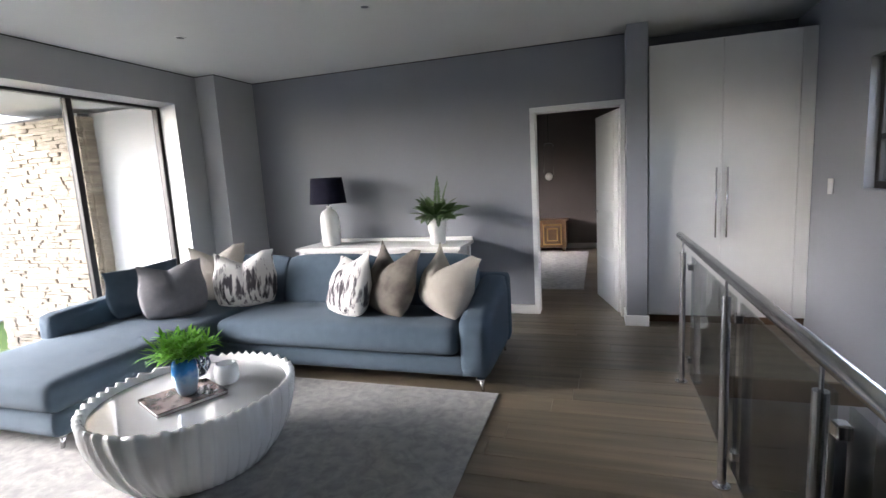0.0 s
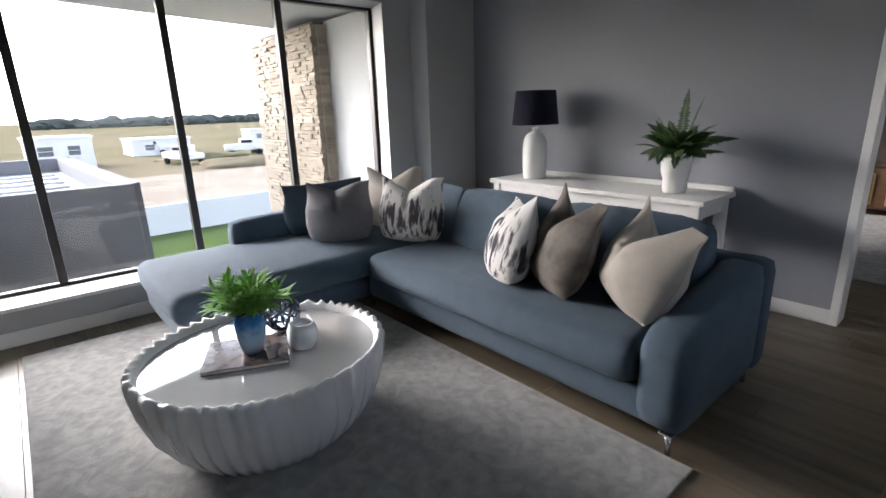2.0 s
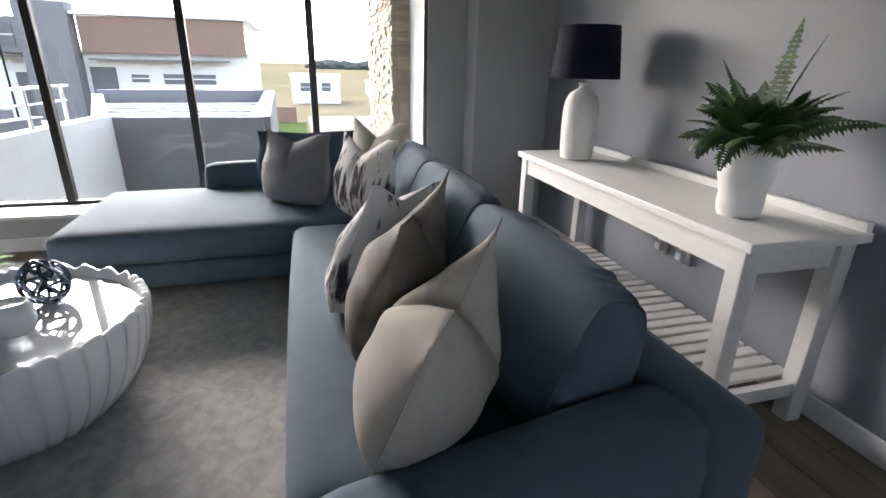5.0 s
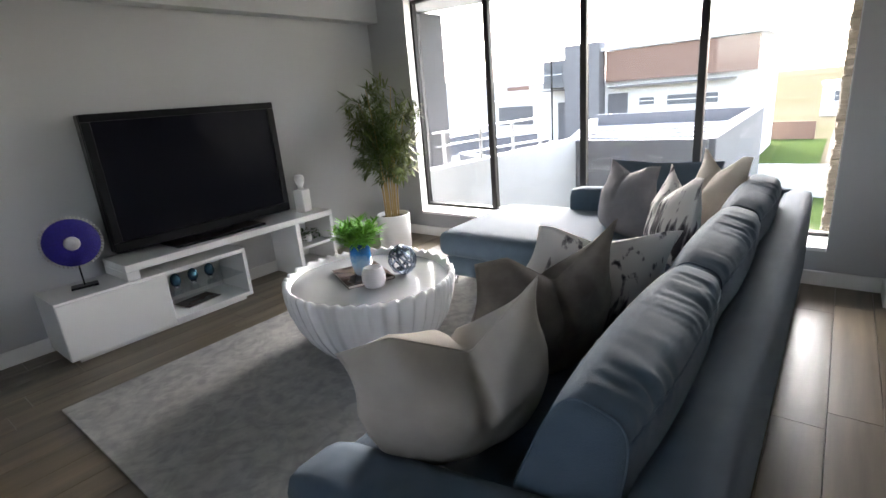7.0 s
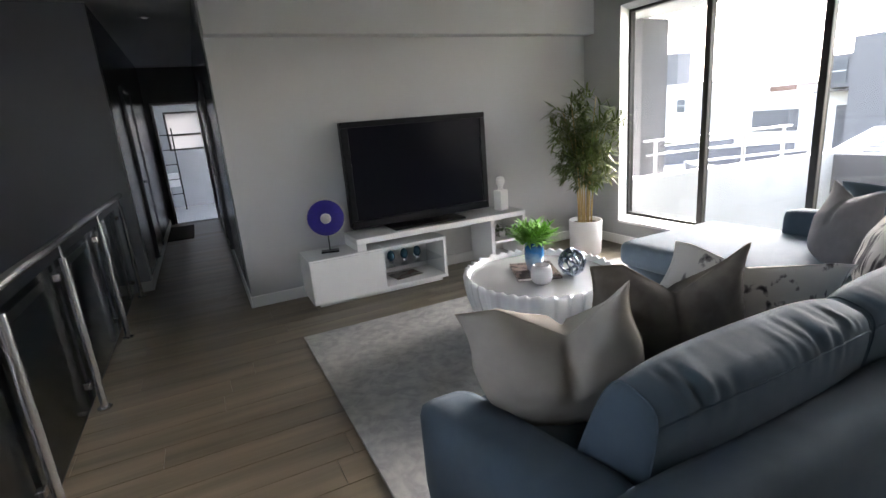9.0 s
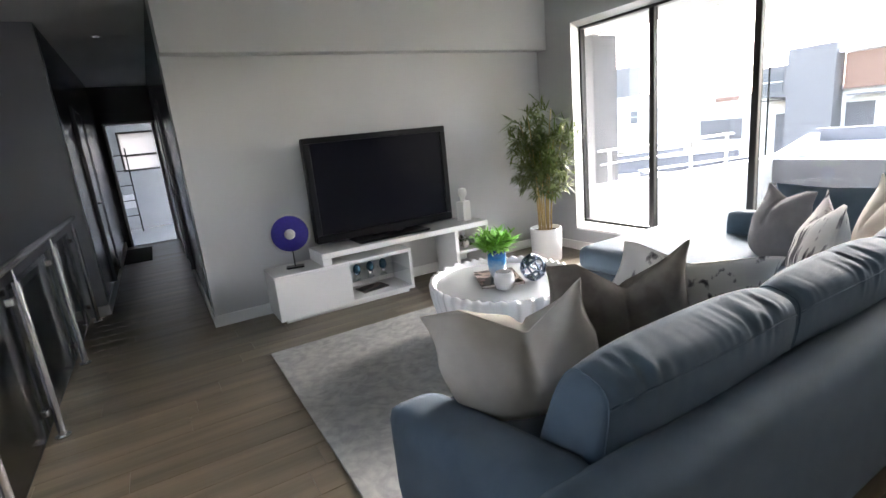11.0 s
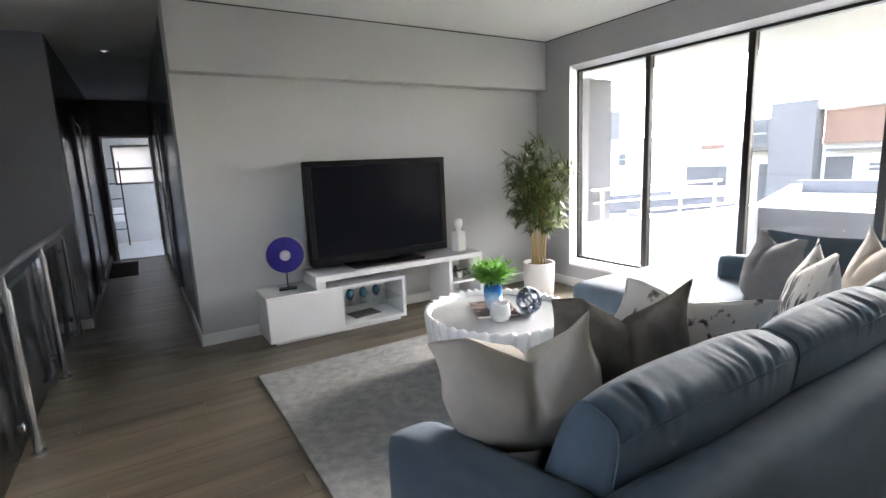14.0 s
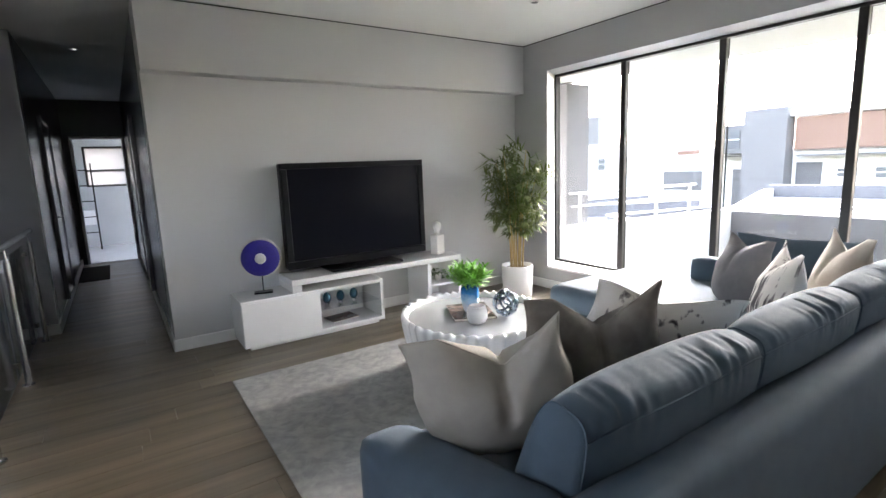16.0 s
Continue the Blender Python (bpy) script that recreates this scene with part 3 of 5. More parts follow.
# ---------------------------------------------------------------- soft furnishings
def pillow(name, label, mat, ear_a, ear_b, foot, d=0.25, chop=0.11, crease=-0.1, group="scatter cushions", seed=1):
    """A stuffed square cushion standing on its edge between two ears and a foot: full below, knocked in at the top."""
    n = 32
    rnd = random.Random(seed)
    ph = [rnd.uniform(0, 6.28) for _ in range(6)]
    ear_a, ear_b, foot = Vector(ear_a), Vector(ear_b), Vector(foot)
    ax = (ear_b - ear_a).normalized()
    mid = (ear_a + ear_b) / 2
    up = mid - foot
    up = up - ax * up.dot(ax)
    h, w = up.length, (ear_b - ear_a).length
    az = up.normalized()
    ay = az.cross(ax)
    bm = bmesh.new()

    def at(u, v, s):
        top = max(0.0, v)
        q = max(0.0, (-v - 0.25) / 0.75)
        side = 1 + 0.05 * (1 - v * v) - 0.12 * q ** 2.2 - 0.07 * max(0.0, 1 - ((v - 0.55) / 0.45) ** 2)
        x = u * (w / 2) * side
        z = v * (h / 2) + 0.06 * h * q * u * u
        near = max(0.0, 1 - abs(u - crease) / (0.72 if u > crease else 0.85))
        z -= chop * near ** 1.05 * max(0.0, (v + 0.35) / 1.35) ** 1.3
        z -= 0.02 * h * (1 - u * u) * top ** 3
        t = (max(0.0, 1 - u * u) ** (0.55 + 0.3 * top)) * (max(0.0, 1 - abs(v) ** (3.2 if v < 0 else 2.0)) ** (0.55 if v < 0 else 0.78))
        fold = math.exp(-((u - crease - 0.10 * (1 - v)) / 0.06) ** 2)
        t *= 1 - 0.68 * fold * max(0.0, (v + 0.1) / 1.1) ** 0.8 * min(1, chop / 0.08)
        wob = 0.035 * math.sin(5 * u + 3 * v + ph[0]) + 0.03 * math.sin(8 * v - 4 * u + ph[1])
        pleat = 0.05 * math.sin(17 * u + ph[2] + 2 * math.sin(3 * u + ph[3])) * max(0.0, -v - 0.35) + 0.03 * math.sin(13 * v + 5 * u + ph[4]) * abs(u) ** 3
        lump = 1.0 + 0.10 * (1 - v) / 2
        bend = 0.008 * u * u * top
        return Vector((x, s * (d / 2) * t * (1 + wob + pleat) * lump - bend, z))

    grid = {}
    for s in (-1, 1):
        for i in range(n + 1):
            for j in range(n + 1):
                edge = i in (0, n) or j in (0, n)
                if edge and s == 1:
                    grid[s, i, j] = grid[-1, i, j]
                    continue
                u, v = math.sin((i / n - 0.5) * math.pi), math.sin((j / n - 0.5) * math.pi)
                u, v = 0.45 * u + 0.55 * (2 * i / n - 1), 0.45 * v + 0.55 * (2 * j / n - 1)
                grid[s, i, j] = bm.verts.new(at(u, v, s))
    for s in (-1, 1):
        for i in range(n):
            for j in range(n):
                q = [grid[s, i, j], grid[s, i + 1, j], grid[s, i + 1, j + 1], grid[s, i, j + 1]]
                bm.faces.new(q if s == -1 else q[::-1])
    rim = [grid[-1, i, 0].co.copy() for i in range(n)] + [grid[-1, n, j].co.copy() for j in range(n)]
    rim += [grid[-1, i, n].co.copy() for i in range(n, 0, -1)] + [grid[-1, 0, j].co.copy() for j in range(n, 0, -1)]
    m = Matrix((ax, ay, az)).transposed().to_4x4()
    m.translation = mid - az * (h / 2)
    ob = new(name)
    ob.matrix_basis = m
    tagged(ob, label, "cushion", group)
    part("cover", bm, mat, ob, smooth=True)
    part("piping", tube(rim, 0.0025, 6, closed=True), mat, ob, smooth=True)
    return ob


def ears(center, w, h, yaw, lean, roll=0.0):
    """The two top corners and the foot of a cushion set by its middle, turn and lean."""
    m = pose(*center, 0, 0, yaw) @ pose(0, 0, 0, -lean, roll, 0)
    return m @ Vector((-w / 2, 0, h / 2)), m @ Vector((w / 2, 0, h / 2)), m @ Vector((0, 0, -h / 2))


def block(x0, x1, y0, y1, z0, z1, r=0.05, crown=0.0, puff=0.0, seed=0, cuts=10, wrinkle=0.0):
    """An upholstered block: rounded edges, a crowned top and slightly bulging sides."""
    bm = bmesh.new()
    bmesh.ops.create_cube(bm, size=2.0)
    bmesh.ops.subdivide_edges(bm, edges=list(bm.edges), cuts=cuts, use_grid_fill=True)
    hx, hy, hz = (x1 - x0) / 2, (y1 - y0) / 2, (z1 - z0) / 2
    rnd = random.Random(seed)
    p0, p1 = rnd.uniform(0, 6), rnd.uniform(0, 6)
    for v in bm.verts:
        def warp(a, half):
            k = min(r * 2.2 / half, 0.9)
            s = 1 if a >= 0 else -1
            a = abs(a)
            return s * (a * (1 - k) / 0.7 if a < 0.7 else (1 - k) + (a - 0.7) / 0.3 * k)
        q = Vector((warp(v.co.x, hx) * hx, warp(v.co.y, hy) * hy, warp(v.co.z, hz) * hz))
        c = Vector((max(-hx + r, min(hx - r, q.x)), max(-hy + r, min(hy - r, q.y)), max(-hz + r, min(hz - r, q.z))))
        dlt = q - c
        if dlt.length > 1e-6:
            q = c + dlt.normalized() * min(r, dlt.length if sum(abs(k) > 1e-6 for k in dlt) == 1 else r)
        u, w = q.x / hx, q.y / hy
        if q.z > 0:
            q.z += crown * (1 - u * u) * (1 - w * w) * (q.z / hz)
        q.y += puff * (1 - u * u) * (1 - (q.z / hz) ** 2) * (1 if q.y > 0 else -1) * abs(w)
        q.x += puff * (1 - w * w) * (1 - min(1, (q.z / hz) ** 2)) * (1 if q.x > 0 else -1) * abs(u)
        if wrinkle and q.z > -hz * 0.6:
            g = max(0.0, min(1.0, (q.z / hz + 0.6)))
            q += wrinkle * g * Vector((0, 0.6, 1)) * (math.sin(q.x * 34 + 9 * q.y + p0 + 2 * math.sin(q.y * 14 + p1)) * 0.5 + 0.5 * math.sin(q.x * 61 - 16 * q.y + p1)) * (0.4 + 0.6 * abs(w))
        v.co = q + Vector(((x0 + x1) / 2, (y0 + y1) / 2, (z0 + z1) / 2))
    return bm


def back_cushion(x0, x1, y, z0, seed, parent):
    """A loose boxed back cushion that leans on the sofa's back: corded end panels, gathered along the top."""
    n, m = 170, 22
    rnd = random.Random(seed)
    ph = [rnd.uniform(0, 6.28) for _ in range(8)]
    w, h, d = x1 - x0, 0.465, 0.225

    def at(u, k, puff=1.0):
        a = 2 * math.pi * k / (m * 2)
        ca, sa = math.cos(a), math.sin(a)
        yy = (abs(ca) ** 0.50) * (1 if ca > 0 else -1)
        zz = (abs(sa) ** 0.50) * (1 if sa > 0 else -1)
        full = (1 - abs(u) ** 2.6) * puff
        th = d / 2 * (0.84 + 0.22 * full) * (1.04 - 0.20 * zz)
        z = zz * h / 2 * (0.93 + 0.05 * full)
        z -= 0.018 * abs(u) ** 6 * (zz > 0)
        crumple = 0.0
        if zz > -0.2:
            lean = (a - 1.15) / 0.55
            g = math.exp(-lean * lean)
            wave = math.sin(u * 21 + ph[0] + 1.6 * ca + 2 * math.sin(3 * u + ph[3])) + 0.8 * math.sin(u * 37 + ph[1] - 2 * ca + 2 * math.sin(5 * u + ph[4])) + 0.45 * math.sin(u * 61 + ph[2] + 3 * ca + 1.5 * math.sin(7 * u))
            crumple = 0.0056 * g * wave * (0.55 + 0.45 * math.sin(5 * u + ph[5])) * (1 - u ** 8)
        return Vector((u * w / 2 * (1 - 0.025 * zz * zz), yy * th + 0.7 * crumple, z + crumple * 0.8 * (zz > 0)))

    bm = bmesh.new()
    rings = [[bm.verts.new(at(-1 + 2 * i / n, k)) for k in range(m * 2)] for i in range(n + 1)]
    for a, b in zip(rings, rings[1:]):
        for k in range(m * 2):
            j = (k + 1) % (m * 2)
            bm.faces.new((a[k], a[j], b[j], b[k]))
    for ring, sg in ((rings[0], -1), (rings[-1], 1)):
        mid = sum((v.co for v in ring), Vector()) / len(ring)
        last = ring
        for shrink, out in ((0.94, 0.012), (0.82, 0.022), (0.62, 0.030), (0.35, 0.035), (0.10, 0.036)):
            inner = [bm.verts.new(mid + (v.co - mid) * shrink + Vector((sg * out, 0, 0))) for v in ring]
            for k in range(m * 2):
                j = (k + 1) % (m * 2)
                bm.faces.new((last[k], last[j], inner[j], inner[k]))
            last = inner
        bm.faces.new(last)
    rot = pose((x0 + x1) / 2, y, z0 + h / 2, -16, 0, 0)
    seam = [rot @ at(-1 + 2 * i / 60, 5) for i in range(61)]
    cords = [[rot @ v.co for v in ring] for ring in (rings[0], rings[-1])]
    bmesh.ops.transform(bm, matrix=rot, verts=bm.verts)
    ob = part("back_cushion", bm, BLUE, parent, smooth=True)
    for cord in cords:
        part("piping", tube(cord, 0.0032, 6, closed=True), BLUE, ob, smooth=True)
    part("piping", tube(seam, 0.0035, 6), BLUE, ob, smooth=True)
    return ob


# the corner sofa, 3.35 m along the console wall with a chaise towards the window
sofa = thing("corner_sofa", "blue woven corner sofa with a chaise on slim metal legs", "sofa")
SX0, SX1, SY0, SY1 = -3.78, -0.455, 3.80, 4.76


def sloped(bm, y0, z0, y1, z1, z_low):
    """Bends the upper part of a block so that its top climbs from z0 at y0 to z1 at y1."""
    top = max(v.co.z for v in bm.verts)
    for v in bm.verts:
        if v.co.z > z_low:
            want = z0 + (z1 - z0) * min(1.0, max(0.0, (v.co.y - y0) / (y1 - y0)))
            v.co.z = z_low + (v.co.z - z_low) * (want - z_low) / (top - z_low)
    return bm


part("base", block(SX0 + 0.02, SX1 - 0.02, SY0 + 0.03, SY1 - 0.02, 0.095, 0.25, 0.03), BLUE, sofa, smooth=True)
part("base", block(SX0 + 0.02, -2.745, 2.56, SY0 + 0.05, 0.095, 0.25, 0.03), BLUE, sofa, smooth=True)
part("seat_cushion", block(-2.70, SX1 - 0.215, SY0 - 0.02, 4.56, 0.25, 0.445, 0.065, 0.035, 0.012, 2, 16), BLUE, sofa, smooth=True)
part("chaise_cushion", block(SX0 + 0.01, -2.705, 2.53, 4.56, 0.25, 0.445, 0.065, 0.035, 0.015, 3, 16), BLUE, sofa, smooth=True)
part("back_frame", block(SX0, SX1, 4.60, SY1, 0.095, 0.672, 0.045, 0.0, 0.0), BLUE, sofa, smooth=True)
part("armrest", sloped(block(SX1 - 0.225, SX1, SY0 + 0.005, 4.66, 0.09, 0.66, 0.07), 3.80, 0.508, 4.62, 0.68, 0.25), BLUE, sofa, smooth=True)
part("armrest", sloped(block(SX0, SX0 + 0.165, 3.18, 4.66, 0.25, 0.66, 0.055), 3.18, 0.63, 4.62, 0.69, 0.30), BLUE, sofa, smooth=True)
back_cushion(-1.56, -0.705, 4.50, 0.405, 11, sofa)
back_cushion(-2.42, -1.57, 4.50, 0.405, 12, sofa)
back_cushion(-3.28, -2.43, 4.50, 0.405, 13, sofa)
for lx, ly in ((-0.525, 3.85), (-0.525, 4.68), (-2.80, 2.63), (-3.66, 2.63), (-3.66, 4.68), (-2.2, 4.68), (-2.80, 3.9)):
    lg = box(lx - 0.030, lx + 0.030, ly - 0.030, ly + 0.030, 0.085, 0.097, 0.002, 1)
    tube([(lx, ly, 0.088), (lx + (0.014 if lx > -2 else 0.0), ly - 0.018, 0.0)], 0.017, 10, lg, 0.6)
    part("leg", lg, STEEL, sofa, "brushed metal leg", True)

pillow("side_cushion", "large blue cushion matching the sofa, against the armrest", BLUE, *ears((-3.50, 3.93, 0.665), 0.72, 0.42, 88, 12), 0.17, 0.01, seed=4)
pillow("scatter_cushion", "plain beige linen cushion with a knocked-in top", BEIGE, (-0.918, 4.335, 0.985), (-0.528, 4.055, 0.888), (-0.712, 3.95, 0.435), 0.285, 0.16, -0.2, seed=1)
pillow("scatter_cushion", "taupe velvet cushion with a knocked-in top", TAUPE, (-1.42, 4.345, 0.996), (-0.998, 4.10, 0.948), (-1.13, 3.96, 0.437), 0.25, 0.15, -0.12, seed=2)
pillow("scatter_cushion", "white cushion with a black brushed ink pattern", PATTERN, (-1.86, 4.435, 0.855), (-1.407, 4.085, 0.956), (-1.585, 4.0, 0.437), 0.27, 0.06, 0.1, seed=3)
pillow("scatter_cushion", "plain warm grey cushion with a knocked-in top", GREYC, *ears((-3.10, 3.82, 0.69), 0.48, 0.46, 54, 15), 0.20, 0.06, seed=5)
pillow("scatter_cushion", "white cushion with a black brushed ink pattern", PATTERN, *ears((-2.69, 4.20, 0.705), 0.50, 0.48, 30, 14), 0.20, 0.10, seed=6)
pillow("scatter_cushion", "small beige linen cushion with pointed corners", BEIGE, *ears((-3.08, 4.33, 0.735), 0.48, 0.50, 38, 12), 0.19, 0.10, seed=7)

# ---------------------------------------------------------------- rug and coffee table
rug = thing("rug", "large pale grey low-pile rug with faded pattern", "rug")
part("surface", box(-3.60, -0.41, 1.83, 3.80, 0.0, 0.012, 0.003, 1), RUG, rug)
rb = bmesh.new()
for x0, x1, y0, y1 in ((-3.61, -0.40, 1.82, 1.832), (-0.412, -0.40, 1.82, 3.81), (-3.61, -0.40, 3.80, 3.812), (-3.61, -3.598, 1.82, 3.81)):
    box(x0, x1, y0, y1, 0.0, 0.013, 0.002, 1, bm=rb)
part("binding", rb, RUG, rug)

TC, TA, TB, TZ = (-1.838, 2.701), 0.488, 0.528, 0.415
table = thing("coffee_table", "glossy white oval coffee table with a carved fluted body", "coffee table", (TC[0], TC[1], 0.012), -11)
nf = 44
bm = bmesh.new()
rings = []
seg = nf * 6
prof = [(0.66, 0.0), (0.72, 0.02), (0.83, 0.09), (0.92, 0.17), (0.98, 0.26), (1.01, 0.34), (1.02, 0.402), (1.00, 0.423), (0.965, 0.418), (0.945, TZ - 0.022), (0.93, TZ - 0.03)]
for k, (r, z) in enumerate(prof):
    ring = []
    for i in range(seg):
        a = 2 * math.pi * i / seg
        lean = 0.55 * math.sin(a * 3 + 0.6) + 0.35 * math.sin(a * 5 + 2)
        ph = a * nf + (z / 0.41) * (1.2 + 6.0 * lean)
        saw = ((ph / (2 * math.pi)) % 1.0)
        flute = (saw if saw < 0.72 else (1 - saw) * 0.72 / 0.28) / 0.72
        depth = 0.040 * (0.35 + 0.65 * min(1, z / 0.2)) * (1.0 if k < 8 else 0.55 if k == 8 else 0.0)
        rr = r + depth * (flute - 0.6)
        zz = z + (0.020 * (flute - 0.5) if k in (6, 7, 8) else 0.0)
        ring.append(bm.verts.new((TA * rr * math.cos(a), TB * rr * math.sin(a), zz)))
    rings.append(ring)
for a, b in zip(rings, rings[1:]):
    for i in range(seg):
        j = (i + 1) % seg
        bm.faces.new((a[i], a[j], b[j], b[i]))
bm.faces.new(rings[0][::-1])
part("body", bm, GLOSSW, table, smooth=True)
bm = bmesh.new()
top = [bm.verts.new((TA * 0.94 * math.cos(2 * math.pi * i / 96), TB * 0.94 * math.sin(2 * math.pi * i / 96), TZ - 0.028)) for i in range(96)]
bm.faces.new(top)
part("tabletop", bm, TABLETOP, table)
ZT = 0.012 + TZ - 0.028


def leaf_blade(bm, base, way, length, width, droop, up=Vector((0, 0, 1)), n=4):
    """A narrow pointed leaf that bends down along its length."""
    way = way.normalized()
    side = way.cross(up)
    if side.length < 1e-3:
        side = Vector((1, 0, 0))
    side.normalize()
    lo, hi = [], []
    for k in range(n + 1):
        s = k / n
        p = base + way * (length * s) - Vector((0, 0, droop * length * s * s))
        w = width * math.sin(math.pi * min(1, 0.12 + 0.88 * s)) * (1 - 0.15 * s) if k < n else 0.0
        if k == n:
            tip = bm.verts.new(p)
        else:
            lo.append(bm.verts.new(p - side * w / 2))
            hi.append(bm.verts.new(p + side * w / 2))
    for k in range(n - 1):
        bm.faces.new((lo[k], lo[k + 1], hi[k + 1], hi[k]))
    bm.faces.new((lo[-1], tip, hi[-1]))


book = thing("magazine", "glossy dark magazine lying on the coffee table", "magazine", (-1.847, 2.636, ZT), 65.3)
part("pages", box(-0.170, 0.170, -0.138, 0.138, 0.001, 0.016, 0.001, 1), PAPER, book)
cv = box(-0.175, 0.175, -0.143, 0.143, 0.016, 0.019)
box(-0.175, 0.175, -0.143, 0.143, 0.0, 0.0015, bm=cv)
box(-0.175, 0.175, 0.138, 0.143, 0.0015, 0.016, bm=cv)
part("cover", cv, BOOK, book)

vase = thing("vase", "blue and clear streaked art-glass vase on a magazine", "vase", (-1.835, 2.655, ZT + 0.019))
part("body", lathe([(0, 0), (0.040, 0), (0.050, 0.02), (0.060, 0.07), (0.066, 0.12), (0.062, 0.17), (0.052, 0.205), (0.055, 0.215), (0.048, 0.208), (0.056, 0.165), (0.058, 0.12), (0.05, 0.06), (0, 0.03)], 40), BLUEG, vase, smooth=True)
rnd = random.Random(21)
bm = bmesh.new()
stems = bmesh.new()
for k in range(60):
    a = rnd.uniform(0, 2 * math.pi)
    el = rnd.uniform(0.25, 1.35)
    d = Vector((math.cos(a) * math.cos(el), math.sin(a) * math.cos(el), math.sin(el)))
    ln = rnd.uniform(0.09, 0.16)
    base = Vector((0.02 * math.cos(a), 0.02 * math.sin(a), 0.19))
    tipp = base + d * ln
    tube([base, base + d * ln * 0.5 + Vector((0, 0, 0.01)), tipp], 0.0022, 5, stems)
    for q in range(17):
        s = 0.25 + 0.75 * q / 16
        b2 = rnd.uniform(0, 6.28)
        w = (d * 0.6 + Vector((math.cos(b2), math.sin(b2), rnd.uniform(-0.1, 0.7)))).normalized()
        leaf_blade(bm, base + d * ln * s, w, rnd.uniform(0.05, 0.10), 0.014, rnd.uniform(0, 0.4), n=3)
merge(bm, stems)
part("foliage", bm, LEAF_LIGHT, vase, "bright green fine-leaved artificial foliage")

cup = thing("glass_cup", "small pale rounded glass cup on the coffee table", "cup", (-1.745, 2.848, ZT))
CUP_GLASS = material("frosted_glass", (0.80, 0.83, 0.85), 0.12, color2=(0.74, 0.77, 0.80), scale=5)
CUP_GLASS.node_tree.nodes["Principled BSDF"].inputs["Transmission Weight"].default_value = 0.55
part("body", lathe([(0, 0), (0.040, 0), (0.060, 0.015), (0.070, 0.050), (0.066, 0.090), (0.054, 0.120), (0.046, 0.120), (0.056, 0.088), (0.061, 0.050), (0.052, 0.022), (0, 0.014)], 40), CUP_GLASS, cup, smooth=True)

knot = thing("wire_ball", "open ball of interlaced chrome bands on the coffee table", "ornament", (-1.985, 2.855, ZT + 0.094))
rnd = random.Random(5)
for k in range(10):
    e = Euler((rnd.uniform(0, 3.1), rnd.uniform(0, 3.1), rnd.uniform(0, 3.1))).to_matrix()
    r = 0.081 + 0.004 * (k % 3)
    ring = [e @ Vector((r * math.cos(t), r * math.sin(t), 0.012 * math.sin(3 * t))) for t in np.linspace(0, 2 * math.pi, 28, endpoint=False)]
    part("band", tube(ring, 0.0065, 7, closed=True), BAND, knot, smooth=True)

# ---------------------------------------------------------------- console table with lamp and fern
con = thing("console_table", "white painted wooden console table with a slatted lower shelf", "console table")
CX0, CX1, CY0, CY1 = -2.87, -1.02, 5.232, 5.76
part("tabletop", box(CX0, CX1, CY0, CY1, 0.772, 0.808, 0.005), WHITEW, con)
part("upstand", box(CX0 + 0.01, CX1 - 0.01, CY1 - 0.03, CY1, 0.808, 0.845, 0.004), WHITEW, con)
for lx in (CX0 + 0.03, CX1 - 0.10):
    for ly in (CY0 + 0.02, CY1 - 0.09):
        part("leg", box(lx, lx + 0.07, ly, ly + 0.07, 0, 0.772, 0.005), WHITEW, con)
part("apron", box(CX0 + 0.10, CX1 - 0.10, CY0 + 0.03, CY0 + 0.055, 0.672, 0.772, 0.003), WHITEW, con)
part("apron", box(CX0 + 0.10, CX1 - 0.10, CY1 - 0.055, CY1 - 0.03, 0.672, 0.772, 0.003), WHITEW, con)
for ax in (CX0 + 0.05, CX1 - 0.075):
    part("apron", box(ax, ax + 0.025, CY0 + 0.09, CY1 - 0.09, 0.672, 0.772, 0.003), WHITEW, con)
    part("shelf_rail", box(ax - 0.005, ax + 0.03, CY0 + 0.09, CY1 - 0.09, 0.115, 0.175, 0.003), WHITEW, con)
part("shelf_rail", box(CX0 + 0.10, CX1 - 0.10, CY0 + 0.03, CY0 + 0.06, 0.115, 0.155, 0.003), WHITEW, con)
part("shelf_rail", box(CX0 + 0.10, CX1 - 0.10, CY1 - 0.06, CY1 - 0.03, 0.115, 0.155, 0.003), WHITEW, con)
ns = 22
for k in range(ns):
    x = CX0 + 0.11 + (CX1 - CX0 - 0.22 - 0.06) * k / (ns - 1)
    part("slat", box(x, x + 0.055, CY0 + 0.03, CY1 - 0.03, 0.156, 0.176, 0.003, 1), WHITEW, con)

lamp = thing("table_lamp", "white ceramic bottle lamp with a navy drum shade", "table lamp", (-2.565, 5.48, 0.808))
part("base", lathe([(0, 0), (0.088, 0), (0.096, 0.01), (0.101, 0.08), (0.104, 0.18), (0.103, 0.27), (0.096, 0.33), (0.075, 0.375), (0.045, 0.395), (0.026, 0.405), (0.022, 0.42), (0.03, 0.43), (0.026, 0.437), (0, 0.437)], 40), CERAMIC, lamp, smooth=True)
part("neck", lathe([(0, 0.43), (0.012, 0.43), (0.012, 0.50), (0, 0.50)], 16), CHROME, lamp, "small chrome neck")
part("shade", lathe([(0.198, 0.460), (0.168, 0.738), (0.165, 0.738), (0.195, 0.460), (0.198, 0.460)], 56), SHADE, lamp, "navy fabric drum shade", True)
sp = tube([(-0.168, 0, 0.724), (0.168, 0, 0.724)], 0.003, 6)
tube([(0, -0.168, 0.724), (0, 0.168, 0.724)], 0.003, 6, sp)
tube([(0, 0, 0.48), (0, 0, 0.728)], 0.004, 6, sp)
